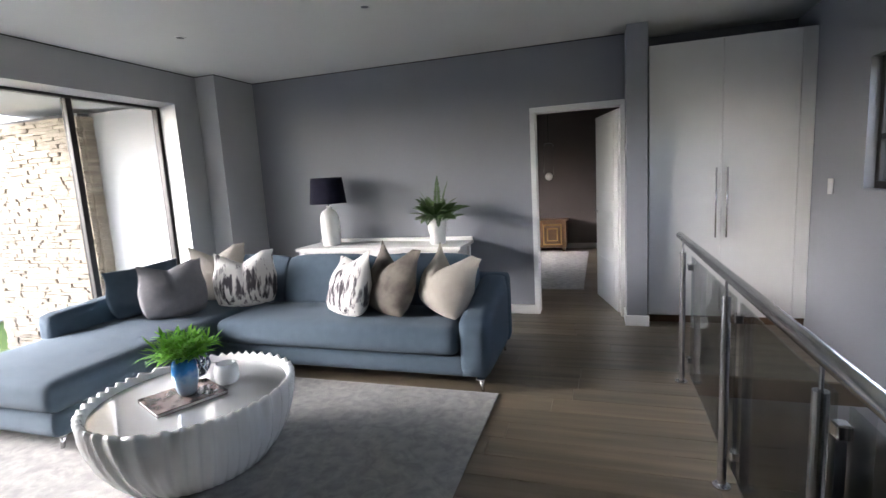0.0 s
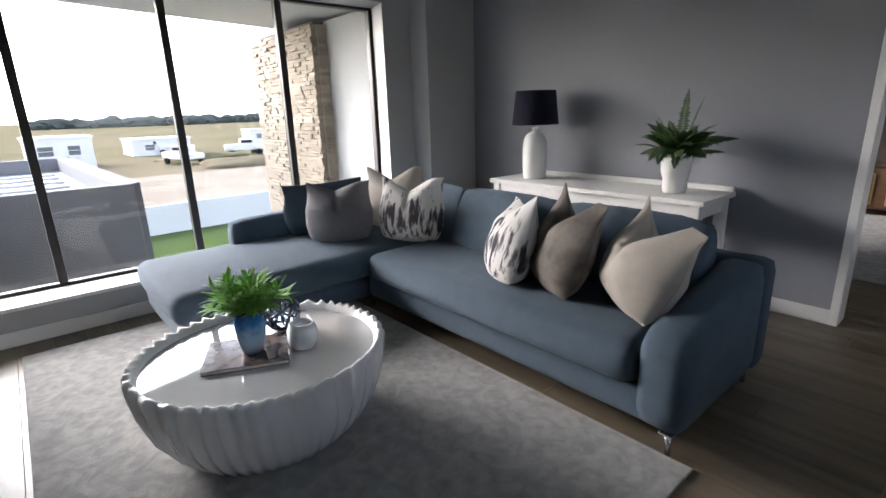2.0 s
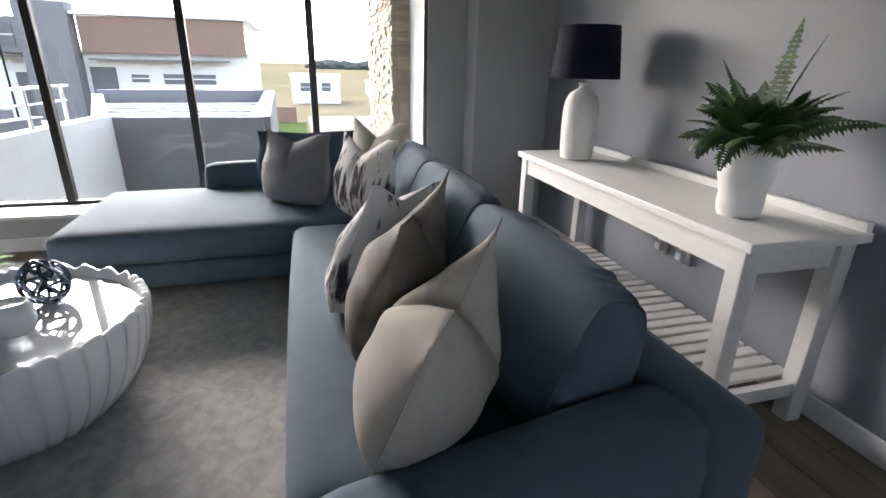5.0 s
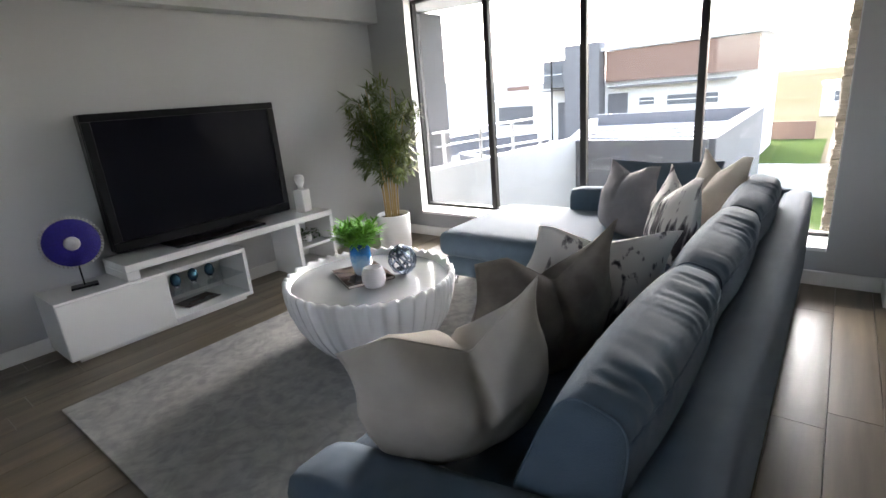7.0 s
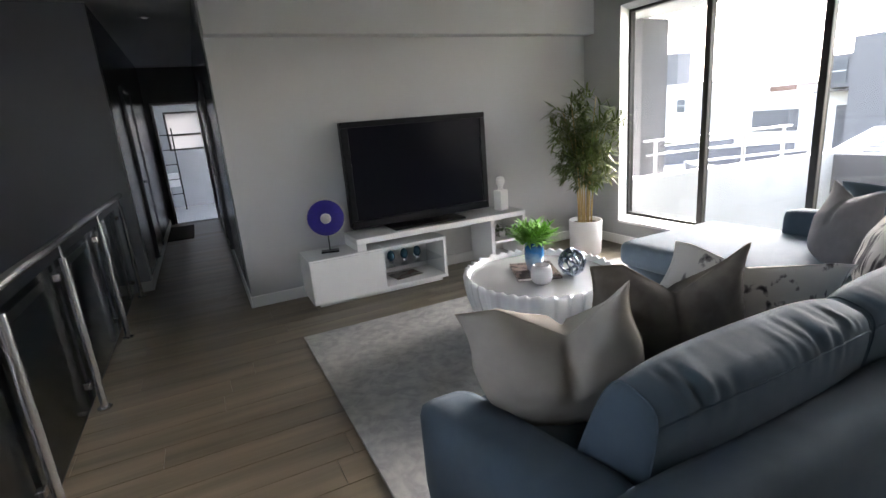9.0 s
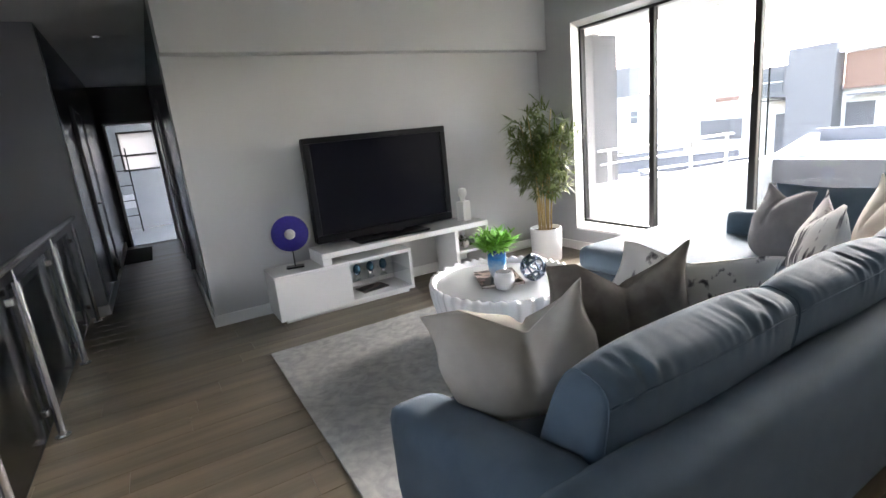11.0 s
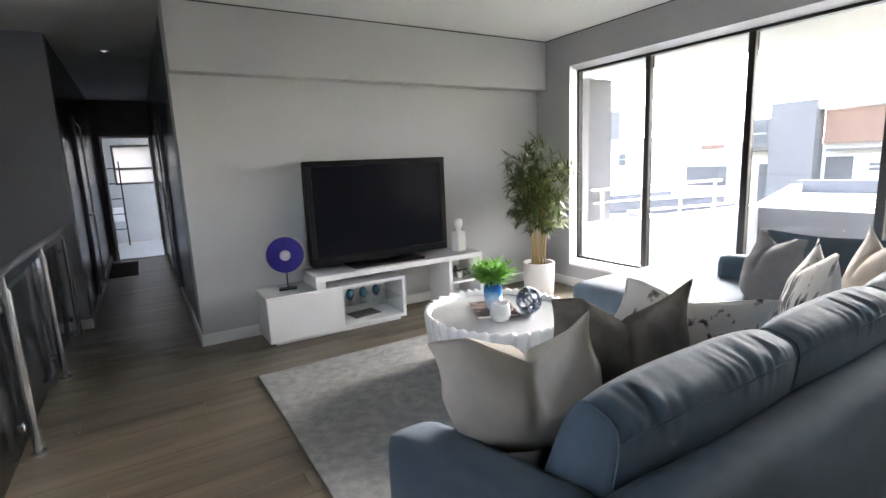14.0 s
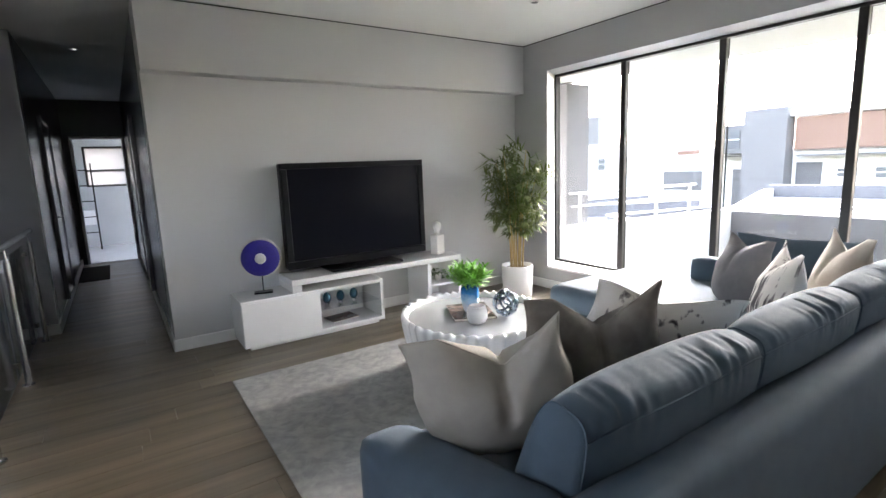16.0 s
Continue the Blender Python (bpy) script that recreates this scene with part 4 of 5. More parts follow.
part("shade_frame", sp, STEEL, lamp)
part("cord", tube([(0.09, 0.03, 0.006), (0.16, 0.10, 0.005), (0.20, 0.2, 0.005), (0.21, 0.255, 0.03)], 0.004, 6), PLUG, lamp, "white power cord")

fern = thing("potted_fern", "green fern in a white crumpled ceramic pot", "potted plant", (-1.325, 5.47, 0.808))
bm = bmesh.new()
rings = []
for k in range(15):
    z = 0.275 * k / 14
    r = 0.070 + 0.036 * (k / 14) + 0.004 * math.sin(k)
    ring = []
    for i in range(48):
        a = 2 * math.pi * i / 48
        w = 1 + 0.045 * math.sin(3 * a + 9 * z) + 0.035 * noise.noise(Vector((math.cos(a) * 2, math.sin(a) * 2, z * 9)))
        ring.append(bm.verts.new((r * w * math.cos(a), r * w * math.sin(a), z)))
    rings.append(ring)
inner = [bm.verts.new((v.co.x * 0.93, v.co.y * 0.93, 0.275)) for v in rings[-1]]
low = [bm.verts.new((v.co.x * 0.88, v.co.y * 0.88, 0.235)) for v in rings[-1]]
for a, b in zip(rings + [inner], rings[1:] + [inner, low]):
    if a is b:
        continue
    for i in range(48):
        j = (i + 1) % 48
        bm.faces.new((a[i], a[j], b[j], b[i]))
bm.faces.new(rings[0][::-1])
part("pot", bm, CERAMIC, fern, "crumpled white ceramic pot", True)
part("soil", lathe([(0, 0.245), (0.092, 0.24), (0.092, 0.235), (0, 0.235)], 32), SOIL, fern)
rnd = random.Random(8)


def frond(bm, base, az, el, length, bend, pinna, twist=0.0):
    """One fern frond: a bowed midrib with paired pinnae that shrink to the tip."""
    n = 26
    pts = []
    p = Vector(base)
    e = el
    for k in range(n + 1):
        pts.append(p.copy())
        p = p + Vector((math.cos(az) * math.cos(e), math.sin(az) * math.cos(e), math.sin(e))) * (length / n)
        e -= bend / n
    tube(pts[::3], 0.0022, 4, bm, 0.3)
    for k in range(3, n + 1):
        s = k / n
        d = (pts[min(k + 1, n)] - pts[k - 1]).normalized()
        side = d.cross(Vector((0, 0, 1)))
        if side.length < 1e-3:
            side = Vector((-math.sin(az), math.cos(az), 0))
        side.normalize()
        side = (side * math.cos(twist) + d.cross(side) * math.sin(twist)).normalized()
        ln = pinna * (math.sin(math.pi * (0.12 + 0.85 * s)) ** 0.7) * (1 - 0.35 * s)
        for sg in (-1, 1):
            leaf_blade(bm, pts[k], (side * sg + d * 0.35), ln * (0.8 + 0.4 * ((k * 7) % 5) / 4), length / n * 1.35, 0.28, side.cross(d), 2)


for az, el, ln, bend in ((1.6, 1.50, 0.40, 0.15), (0.6, 1.45, 0.36, 0.3), (3.6, 1.42, 0.30, 0.5), (2.9, 1.05, 0.30, 0.7), (3.3, 0.75, 0.27, 0.9), (0.1, 0.7, 0.30, 0.9), (0.5, 0.55, 0.36, 0.9), (-0.4, 0.85, 0.28, 1.0),
                         (4.6, 0.9, 0.26, 2.4), (4.2, 0.7, 0.22, 1.9), (5.4, 0.8, 0.30, 1.3), (2.2, 0.7, 0.24, 1.0), (3.8, 0.95, 0.24, 1.1), (5.0, 1.15, 0.25, 0.9),
                         (1.0, 0.9, 0.22, 0.6), (4.7, 1.25, 0.24, 1.2), (3.5, 1.1, 0.26, 1.3), (5.6, 1.1, 0.27, 1.2), (0.0, 1.15, 0.27, 1.2), (4.0, 0.5, 0.24, 1.2), (5.2, 0.5, 0.26, 1.2), (2.0, 1.1, 0.25, 0.9), (3.05, 0.35, 0.22, 0.9), (0.25, 0.25, 0.26, 0.7), (5.8, 0.45, 0.26, 1.2), (2.6, 1.3, 0.22, 0.5), (0.8, 1.3, 0.24, 0.5), (4.4, 1.3, 0.28, 0.7), (3.0, 1.3, 0.27, 0.8), (0.3, 1.3, 0.28, 0.9), (5.1, 0.75, 0.28, 2.3), (1.4, 1.2, 0.26, 0.7), (3.4, 0.55, 0.28, 1.0), (5.9, 0.7, 0.28, 1.0), *[(rnd.uniform(0, 6.28), rnd.uniform(0.85, 1.35), rnd.uniform(0.22, 0.31), rnd.uniform(0.7, 1.3)) for _ in range(24)]):
    fb = bmesh.new()
    tall = el > 1.4
    frond(fb, (0.03 * math.cos(az), 0.03 * math.sin(az), 0.24), az, el if tall else min(1.42, el + 0.32), ln * (1.12 if tall else 1.0), bend * (1 if tall else 1.15), 0.058 if tall else 0.066, 0.0 if tall else rnd.uniform(-0.8, 0.8))
    part("frond", fb, FERN, fern)

for sx in (-2.05, -1.88):
    so = thing("power_socket", "white double power socket on the wall under the console", "socket", (sx, 5.80, 0.40))
    part("plate", box(-0.045, 0.045, -0.012, 0.0, -0.045, 0.045, 0.003, 1), PLUG, so)
    part("plug", box(-0.022, 0.022, -0.05, -0.012, -0.025, 0.02, 0.004, 1), PLUG, so)

# ---------------------------------------------------------------- television wall
unit = thing("tv_unit", "white lacquered stepped television unit with open shelves", "tv unit")
UY0, UY1 = 0.875, 1.289
part("cabinet", box(-1.245, -0.60, UY0, UY1, 0.03, 0.415, 0.003, 1), WHITEP, unit)
part("drawer_front", box(-1.240, -0.602, UY1 + 0.001, UY1 + 0.016, 0.035, 0.40, 0.002, 1), WHITEP, unit)
part("plinth", box(-1.80, -0.65, UY0 + 0.03, UY1 - 0.03, 0.0, 0.03), WHITEP, unit)
part("shelf_top", box(-1.85, -1.246, UY0, UY1, 0.385, 0.415, 0.003, 1), WHITEP, unit)
part("shelf_bottom", box(-1.85, -1.246, UY0, UY1, 0.03, 0.06, 0.003, 1), WHITEP, unit)
part("side_panel", box(-1.85, -1.82, UY0, UY1, 0.061, 0.384, 0.003, 1), WHITEP, unit)
part("back_panel", box(-1.819, -1.247, UY0, UY0 + 0.012, 0.061, 0.384), WHITEP, unit)
part("glass_shelf", box(-1.819, -1.247, UY0 + 0.013, UY1 - 0.03, 0.215, 0.221), CLEAR, unit, "clear glass shelf")
part("upper_board", box(-2.75, -1.02, UY0, UY1 - 0.01, 0.475, 0.525, 0.003, 1), WHITEP, unit)
part("upper_side", box(-1.10, -1.02, UY0, UY1 - 0.01, 0.416, 0.474, 0.003, 1), WHITEP, unit)
part("side_panel", box(-2.385, -2.345, UY0, UY1 - 0.01, 0.0, 0.474, 0.003, 1), WHITEP, unit)
part("side_panel", box(-2.75, -2.715, UY0, UY1 - 0.01, 0.0, 0.474, 0.003, 1), WHITEP, unit)
part("shelf", box(-2.714, -2.386, UY0, UY1 - 0.015, 0.235, 0.26, 0.003, 1), WHITEP, unit)
part("shelf", box(-2.714, -2.386, UY0, UY1 - 0.015, 0.03, 0.06, 0.003, 1), WHITEP, unit)
part("back_panel", box(-2.714, -2.386, UY0, UY0 + 0.012, 0.061, 0.474), WHITEP, unit)

tv = thing("television", "large black flat television with a wide bezel on its stand", "television", (-1.762, 1.02, 0.525))
part("housing", box(-0.70, 0.70, -0.055, 0.035, 0.045, 0.965, 0.012), BLACK, tv)
bz = box(-0.70, 0.70, 0.0355, 0.055, 0.915, 0.965, 0.006)
box(-0.70, 0.70, 0.0355, 0.055, 0.045, 0.115, 0.006, bm=bz)
box(-0.70, -0.645, 0.0355, 0.055, 0.1155, 0.9145, 0.006, bm=bz)
box(0.645, 0.70, 0.0355, 0.055, 0.1155, 0.9145, 0.006, bm=bz)
part("bezel", bz, BLACK, tv, "glossy black bezel")
part("screen", box(-0.644, 0.644, 0.0355, 0.042, 0.116, 0.914), SCREEN, tv, "switched-off dark screen")
part("stand_neck", box(-0.16, 0.16, -0.03, 0.02, 0.015, 0.06, 0.006), BLACK, tv)
part("stand_foot", box(-0.36, 0.36, -0.12, 0.19, 0.0, 0.022, 0.008), BLACK, tv, "glossy black stand foot")

disc = thing("beaded_disc", "cobalt blue beaded disc with shell edging on a stand", "ornament", (-0.835, 1.07, 0.415), -14)
part("foot", box(-0.075, 0.075, -0.045, 0.045, 0.0, 0.014, 0.003, 1), BLACK, disc, "black metal foot")
part("rod", tube([(0, 0, 0.012), (0, 0, 0.22)], 0.005, 8), BLACK, disc)
dbm = lathe([(0, -0.014), (0.09, -0.014), (0.152, -0.006), (0.156, 0.0), (0.152, 0.008), (0.09, 0.020), (0.03, 0.026), (0, 0.026)], 64)
for v in dbm.verts:
    r = math.hypot(v.co.x, v.co.y)
    if v.co.z > 0.004:
        v.co.z += 0.0025 * math.sin(r * 260)
rotm = pose(0, 0, 0.30, -90, 0, 0)
bmesh.ops.transform(dbm, matrix=rotm, verts=dbm.verts)
part("disc", dbm, COBALT, disc, smooth=True)
hub = lathe([(0, 0.024), (0.042, 0.024), (0.045, 0.032), (0.032, 0.044), (0, 0.047)], 24)
bmesh.ops.transform(hub, matrix=rotm, verts=hub.verts)
part("hub", hub, SHELL, disc, "pale shell-covered hub", True)
nb = 46
for k in range(nb):
    a = 2 * math.pi * k / nb
    sb = bmesh.new()
    bmesh.ops.create_icosphere(sb, subdivisions=1, radius=0.0115)
    for v in sb.verts:
        v.co = Vector((v.co.x * 0.8, v.co.y * 1.15, v.co.z * 0.7))
    bmesh.ops.transform(sb, matrix=rotm @ pose(0.160 * math.cos(a), 0.160 * math.sin(a), 0.002, 0, 0, math.degrees(a) + 90), verts=sb.verts)
    part("shell", sb, SHELL, disc, smooth=True)

for k, ex in enumerate((-1.37, -1.50, -1.63)):
    egg = thing("egg_ornament", "blue-grey metallic egg on a small ring, on the glass shelf", "ornament", (ex, 1.10, 0.221), group="eggs on the glass shelf")
    part("ring", lathe([(0.014, 0), (0.022, 0), (0.02, 0.012), (0.014, 0.012), (0.014, 0)], 20), CHROME, egg, "chrome ring")
    part("egg", lathe([(0, 0.008), (0.02, 0.014), (0.034, 0.035), (0.037, 0.06), (0.03, 0.088), (0.017, 0.105), (0, 0.111)], 24), EGG, egg, smooth=True)

mag = thing("magazine", "dark magazine lying on the unit's lower shelf", "magazine", (-1.50, 1.09, 0.06), 8)
part("pages", box(-0.13, 0.13, -0.09, 0.09, 0.001, 0.012), PAPER, mag)
part("cover", box(-0.135, 0.135, -0.095, 0.095, 0.012, 0.015), BOOK, mag)

bust = bmesh.new()
box(-0.055, 0.055, -0.05, 0.05, 0.0, 0.20, 0.008, 2, bm=bust)
lathe([(0, 0.19), (0.03, 0.195), (0.024, 0.225), (0.028, 0.24), (0.042, 0.265), (0.045, 0.295), (0.036, 0.325), (0, 0.338)], 24, bust)
bo = part("bust", bust, CERAMIC, None, smooth=False)
bo.matrix_basis = pose(-2.60, 1.08, 0.525, 0, 0, 15)
tagged(bo, "plain white plaster bust on a square block", "statuette")

rnd = random.Random(33)
trail = thing("trailing_plant", "small dark trailing plant in a glass jar on the shelf", "potted plant", (-2.55, 1.13, 0.26))
part("jar", lathe([(0, 0), (0.035, 0), (0.04, 0.03), (0.034, 0.07), (0.030, 0.07), (0.036, 0.03), (0, 0.006)], 20), CERAMIC, trail, smooth=True)
tb = bmesh.new()
for k in range(10):
    a = rnd.uniform(0, 6.28)
    p = Vector((0.02 * math.cos(a), 0.02 * math.sin(a), 0.065))
    for q in range(9):
        d = Vector((math.cos(a) * 0.6, math.sin(a) * 0.5 + 0.3, 0.8 - 0.28 * q)).normalized() * 0.018
        leaf_blade(tb, p, Vector((rnd.uniform(-1, 1), rnd.uniform(-1, 1), rnd.uniform(-.3, .6))), 0.04, 0.022, 0.3, n=2)
        p = p + d
part("foliage", tb, FERN, trail)

# tall bamboo in the corner
bam = thing("bamboo_plant", "tall artificial bamboo with thin canes in a white pot", "potted plant", (-3.38, 1.43, 0.0))
part("pot", lathe([(0, 0), (0.148, 0), (0.155, 0.01), (0.165, 0.34), (0.16, 0.35), (0.150, 0.345), (0.146, 0.30), (0, 0.30)], 48), CERAMIC, bam, "plain white cylindrical pot", True)
part("soil", lathe([(0, 0.315), (0.146, 0.31), (0.146, 0.302), (0, 0.302)], 32), SOIL, bam)
rnd = random.Random(17)
lb = bmesh.new()
for k in range(9):
    a = 2 * math.pi * k / 9 + rnd.uniform(-0.2, 0.2)
    r0 = rnd.uniform(0.02, 0.08)
    hgt = rnd.uniform(0.88, 1.24)
    lean = rnd.uniform(0.05, 0.24)
    pts = [Vector(((r0 + lean * s * s) * math.cos(a), (r0 + lean * s * s) * math.sin(a), 0.31 + hgt * s)) for s in np.linspace(0, 1, 9)]
    part("cane", tube(pts, 0.0095, 7, None, 0.35), CANE, bam, smooth=True)
    for tw in range(27):
        s = rnd.uniform(0.32, 1.0) ** 0.85
        base = pts[min(8, int(s * 8))].lerp(pts[min(8, int(s * 8) + 1)], s * 8 % 1)
        b = rnd.uniform(0, 6.28)
        d = Vector((math.cos(b), math.sin(b), rnd.uniform(0.1, 0.8))).normalized()
        ln = rnd.uniform(0.12, 0.34) * (1.1 - 0.35 * s)
        tube([base, base + d * ln], 0.002, 4, lb)
        for q in range(15):
            w = (d + Vector((rnd.uniform(-1, 1), rnd.uniform(-1, 1), rnd.uniform(-0.8, 0.5)))).normalized()
            leaf_blade(lb, base + d * ln * rnd.uniform(0.4, 1.0), w, rnd.uniform(0.08, 0.15), 0.021, rnd.uniform(0.0, 0.35), n=3)
part("foliage", lb, LEAF, bam, "narrow dark green bamboo leaves")

# ---------------------------------------------------------------- balustrade, wardrobe, bedroom, corridor
bal = thing("balustrade", "stainless steel and glass balustrade round the stairwell", "balustrade")
part("handrail", tube([(0.79, 4.42, 0.99), (0.79, -0.39, 0.99)], 0.024, 16), STEEL, bal, smooth=True)
for py in (4.24, 3.06, 2.09, 0.93, -0.22):
    po = lathe([(0, 0), (0.038, 0), (0.038, 0.008), (0.019, 0.010), (0.019, 0.90), (0, 0.90)], 20, None, 0.785, py)
    post = part("post", po, STEEL, bal, smooth=False)
    part("stem", lathe([(0, 0.90), (0.006, 0.90), (0.006, 0.965), (0, 0.965)], 10, None, 0.785, py), STEEL, post)
    for cz in (0.14, 0.78):
        part("clamp", box(0.815, 0.85, py - 0.022, py + 0.022, cz, cz + 0.04, 0.004, 1), STEEL, post)
for a, b in ((4.20, 3.10), (3.02, 2.13), (2.05, 0.97), (0.89, -0.18)):
    part("glass_panel", box(0.830, 0.838, b, a, 0.06, 0.88), SMOKE, bal, "clear glass infill panel")

ward = thing("wardrobe", "tall white built-in wardrobe with long bar handles", "wardrobe")
part("carcass", box(0.695, 1.968, 5.652, 6.09, 0.07, 2.525), WHITEP, ward)
part("door", box(0.697, 1.285, 5.63, 5.65, 0.075, 2.52, 0.003, 1), TRIM, ward)
part("door", box(1.289, 1.86, 5.63, 5.65, 0.075, 2.52, 0.003, 1), TRIM, ward)
part("filler", box(1.864, 1.966, 5.632, 5.65, 0.075, 2.52, 0.002, 1), TRIM, ward)
part("plinth", box(0.69, 1.966, 5.66, 5.68, 0.0, 0.069), DARKWOOD, ward, "dark kickboard")
for hx in (1.243, 1.33):
    hb = tube([(hx, 5.60, 0.81), (hx, 5.60, 1.43)], 0.008, 10)
    for hz in (0.88, 1.37):
        tube([(hx, 5.60, hz), (hx, 5.631, hz)], 0.006, 8, hb)
    part("handle", hb, STEEL, ward, "long steel bar handle", True)

sw = thing("light_switch", "white light switch plate on the stairwell wall", "light switch", (1.97, 5.27, 1.24))
part("plate", box(-0.010, 0.0, -0.04, 0.04, -0.06, 0.06, 0.003, 1), PLUG, sw)
part("rocker", box(-0.014, -0.010, -0.012, 0.012, -0.02, 0.02, 0.001, 1), PLUG, sw)


def downlight(x, y):
    d = thing("downlight", "small recessed ceiling downlight, switched off", "downlight", (x, y, H), group="ceiling downlights")
    part("ring", lathe([(0.03, -0.004), (0.045, -0.004), (0.045, 0.0), (0.03, 0.0), (0.03, -0.004)], 28), PLUG, d)
    part("lens", lathe([(0, -0.002), (0.03, -0.002), (0.03, -0.0005), (0, -0.0005)], 24), CHROME, d)


for x, y in ((-2.91, 4.04), (-1.30, 4.08), (0.275, -0.98), (-2.91, 2.2), (-1.30, 2.2)):
    downlight(x, y)

brug = thing("bedroom_rug", "pale grey rug on the bedroom floor", "rug")
part("surface", box(-1.7, 0.06, 6.92, 9.9, 0.0, 0.012, 0.003, 1), RUG, brug)
sb_ = thing("sideboard", "dark wooden sideboard with a gold fretwork front", "sideboard", (-0.75, 10.12, 0.0))
part("carcass", box(-0.55, 0.42, -0.20, 0.20, 0.08, 0.56, 0.006), DARKWOOD, sb_)
part("top", box(-0.58, 0.45, -0.22, 0.21, 0.561, 0.59, 0.004), DARKWOOD, sb_)
for cx in (-0.30, 0.17):
    for half, wd in ((0.17, 0.022), (0.10, 0.022)):
        gb = box(cx - half, cx + half, -0.215, -0.201, 0.32 + half, 0.32 + half + wd)
        box(cx - half, cx + half, -0.215, -0.201, 0.32 - half - wd, 0.32 - half, bm=gb)
        box(cx - half, cx - half + wd, -0.215, -0.201, 0.32 - half + 0.0005, 0.32 + half - 0.0005, bm=gb)
        box(cx + half - wd, cx + half, -0.215, -0.201, 0.32 - half + 0.0005, 0.32 + half - 0.0005, bm=gb)
        part("fretwork", gb, GOLD, sb_, "brass fretwork square")
for lx in (-0.5, 0.37):
    for ly in (-0.16, 0.16):
        part("foot", box(lx - 0.025, lx + 0.025, ly - 0.025, ly + 0.025, 0, 0.079), DARKWOOD, sb_)
pen = thing("pendant_lamp", "slim looped pendant lamp with an opal glass globe", "pendant lamp", (-0.575, 9.5, 1.39))
part("globe", lathe([(0, -0.07), (0.04, -0.058), (0.066, -0.02), (0.066, 0.02), (0.04, 0.058), (0, 0.07)], 28), BULB, pen, "opal white glass globe", True)
lp = [(-0.085, 0, 0.02)] + [(-0.085, 0, 0.48)] + [(0.085 * math.cos(a), 0, 0.50 + 0.07 * math.sin(a)) for a in np.linspace(math.pi, 0, 9)] + [(0.085, 0, 0.48), (0.085, 0, 0.02)]
part("loop", tube(lp, 0.006, 8), STEEL, pen, "thin metal loop", True)
part("cross_bar", tube([(-0.085, 0, 0.02), (0.085, 0, 0.02)], 0.005, 8), STEEL, pen)
part("cable", tube([(0, 0, 0.565), (0, 0, H - 1.39)], 0.0035, 6), BLACK, pen)

for name, label, x, y0, y1, side in (("door_2", "closed dark satin-painted corridor door with a steel lever", 0.70, -2.35, -1.50, -1),
                                     ("door_3", "closed dark satin-painted corridor door with a steel lever", -0.15, -2.10, -1.25, 1)):
    cd = thing(name, label, "door", (x, 0.0, 0.0), kind="structure")
    x0, x1 = sorted((side * 0.001, side * 0.022))
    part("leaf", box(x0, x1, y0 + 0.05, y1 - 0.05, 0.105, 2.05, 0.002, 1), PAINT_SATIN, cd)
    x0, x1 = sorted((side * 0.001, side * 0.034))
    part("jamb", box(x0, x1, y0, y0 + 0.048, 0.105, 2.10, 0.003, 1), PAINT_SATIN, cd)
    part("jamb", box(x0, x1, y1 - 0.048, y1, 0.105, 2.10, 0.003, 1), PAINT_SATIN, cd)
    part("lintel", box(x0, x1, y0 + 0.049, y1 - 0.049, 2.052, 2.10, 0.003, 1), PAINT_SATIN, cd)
    lv = tube([(side * 0.02, y1 - 0.11, 1.02), (side * 0.065, y1 - 0.11, 1.02), (side * 0.065, y1 - 0.22, 1.02)], 0.010, 10)
    box(*sorted((side * 0.022, side * 0.028)), y1 - 0.13, y1 - 0.09, 0.93, 1.08, 0.002, 1, bm=lv)
    part("door_handle", lv, STEEL, cd, "satin steel lever handle", True)

dm = thing("doormat", "dark rectangular mat on the corridor floor", "doormat")
part("mat", box(0.31, 0.68, -4.45, -3.10, 0.0, 0.012, 0.003, 1), MAT_D, dm)
rack = thing("towel_ladder", "black leaning towel ladder in the bathroom", "towel ladder", (0.48, -6.9, 0.0))
for rx in (-0.03, 0.32):
    part("rail", tube([(rx, 0.0, 0.0), (rx, -0.35, 1.75)], 0.014, 8), BLACK, rack)
for k in range(5):
    s = 0.2 + 0.18 * k
    part("rung", tube([(-0.03, -0.35 * s, 1.75 * s), (0.32, -0.35 * s, 1.75 * s)], 0.010, 8), BLACK, rack)
part("towel", box(0.0, 0.22, -0.20, -0.13, 0.50, 0.80, 0.012), TRIM, rack, "folded white towel")


# ---------------------------------------------------------------- outside
structure("ground", box(-3000, 300, -3000, 3000, -3.3, -3.2), EARTH, "bare sandy ground and dry fields to the horizon", "ground")
structure("site_track", box(-47.0, -23.2, 4.4, 60.0, -3.2, -3.18), SAND, "pale sandy track of a building site", "track")
structure("lawn_far", box(-41.8, -23.2, -0.6, 4.2, -3.2, -3.17), GRASS, "short green lawn behind the garden wall", "lawn")
structure("lawn", box(-22.3, -4.3, 1.0, 16.0, -3.2, -3.17), GRASS, "short green lawn below the window", "lawn")
rf = bmesh.new()
f0 = [rf.verts.new(p) for p in ((-4.26, -3.0, 2.42), (-4.75, -3.0, 2.54), (-6.85, 5.6, 2.54), (-4.26, 5.6, 2.42))]
ex = bmesh.ops.extrude_face_region(rf, geom=[rf.faces.new(f0)])
for v in ex["geom"]:
    if isinstance(v, bmesh.types.BMVert):
        v.co.z = 2.95
structure("balcony_roof", rf, CEIL, "white soffit of the roof that overhangs the window", "roof")
structure("wall_outer_north", box(-5.30, -4.25, 5.0, 5.25, -3.2, 2.42), RENDER_W, "white rendered outside wall beside the window")
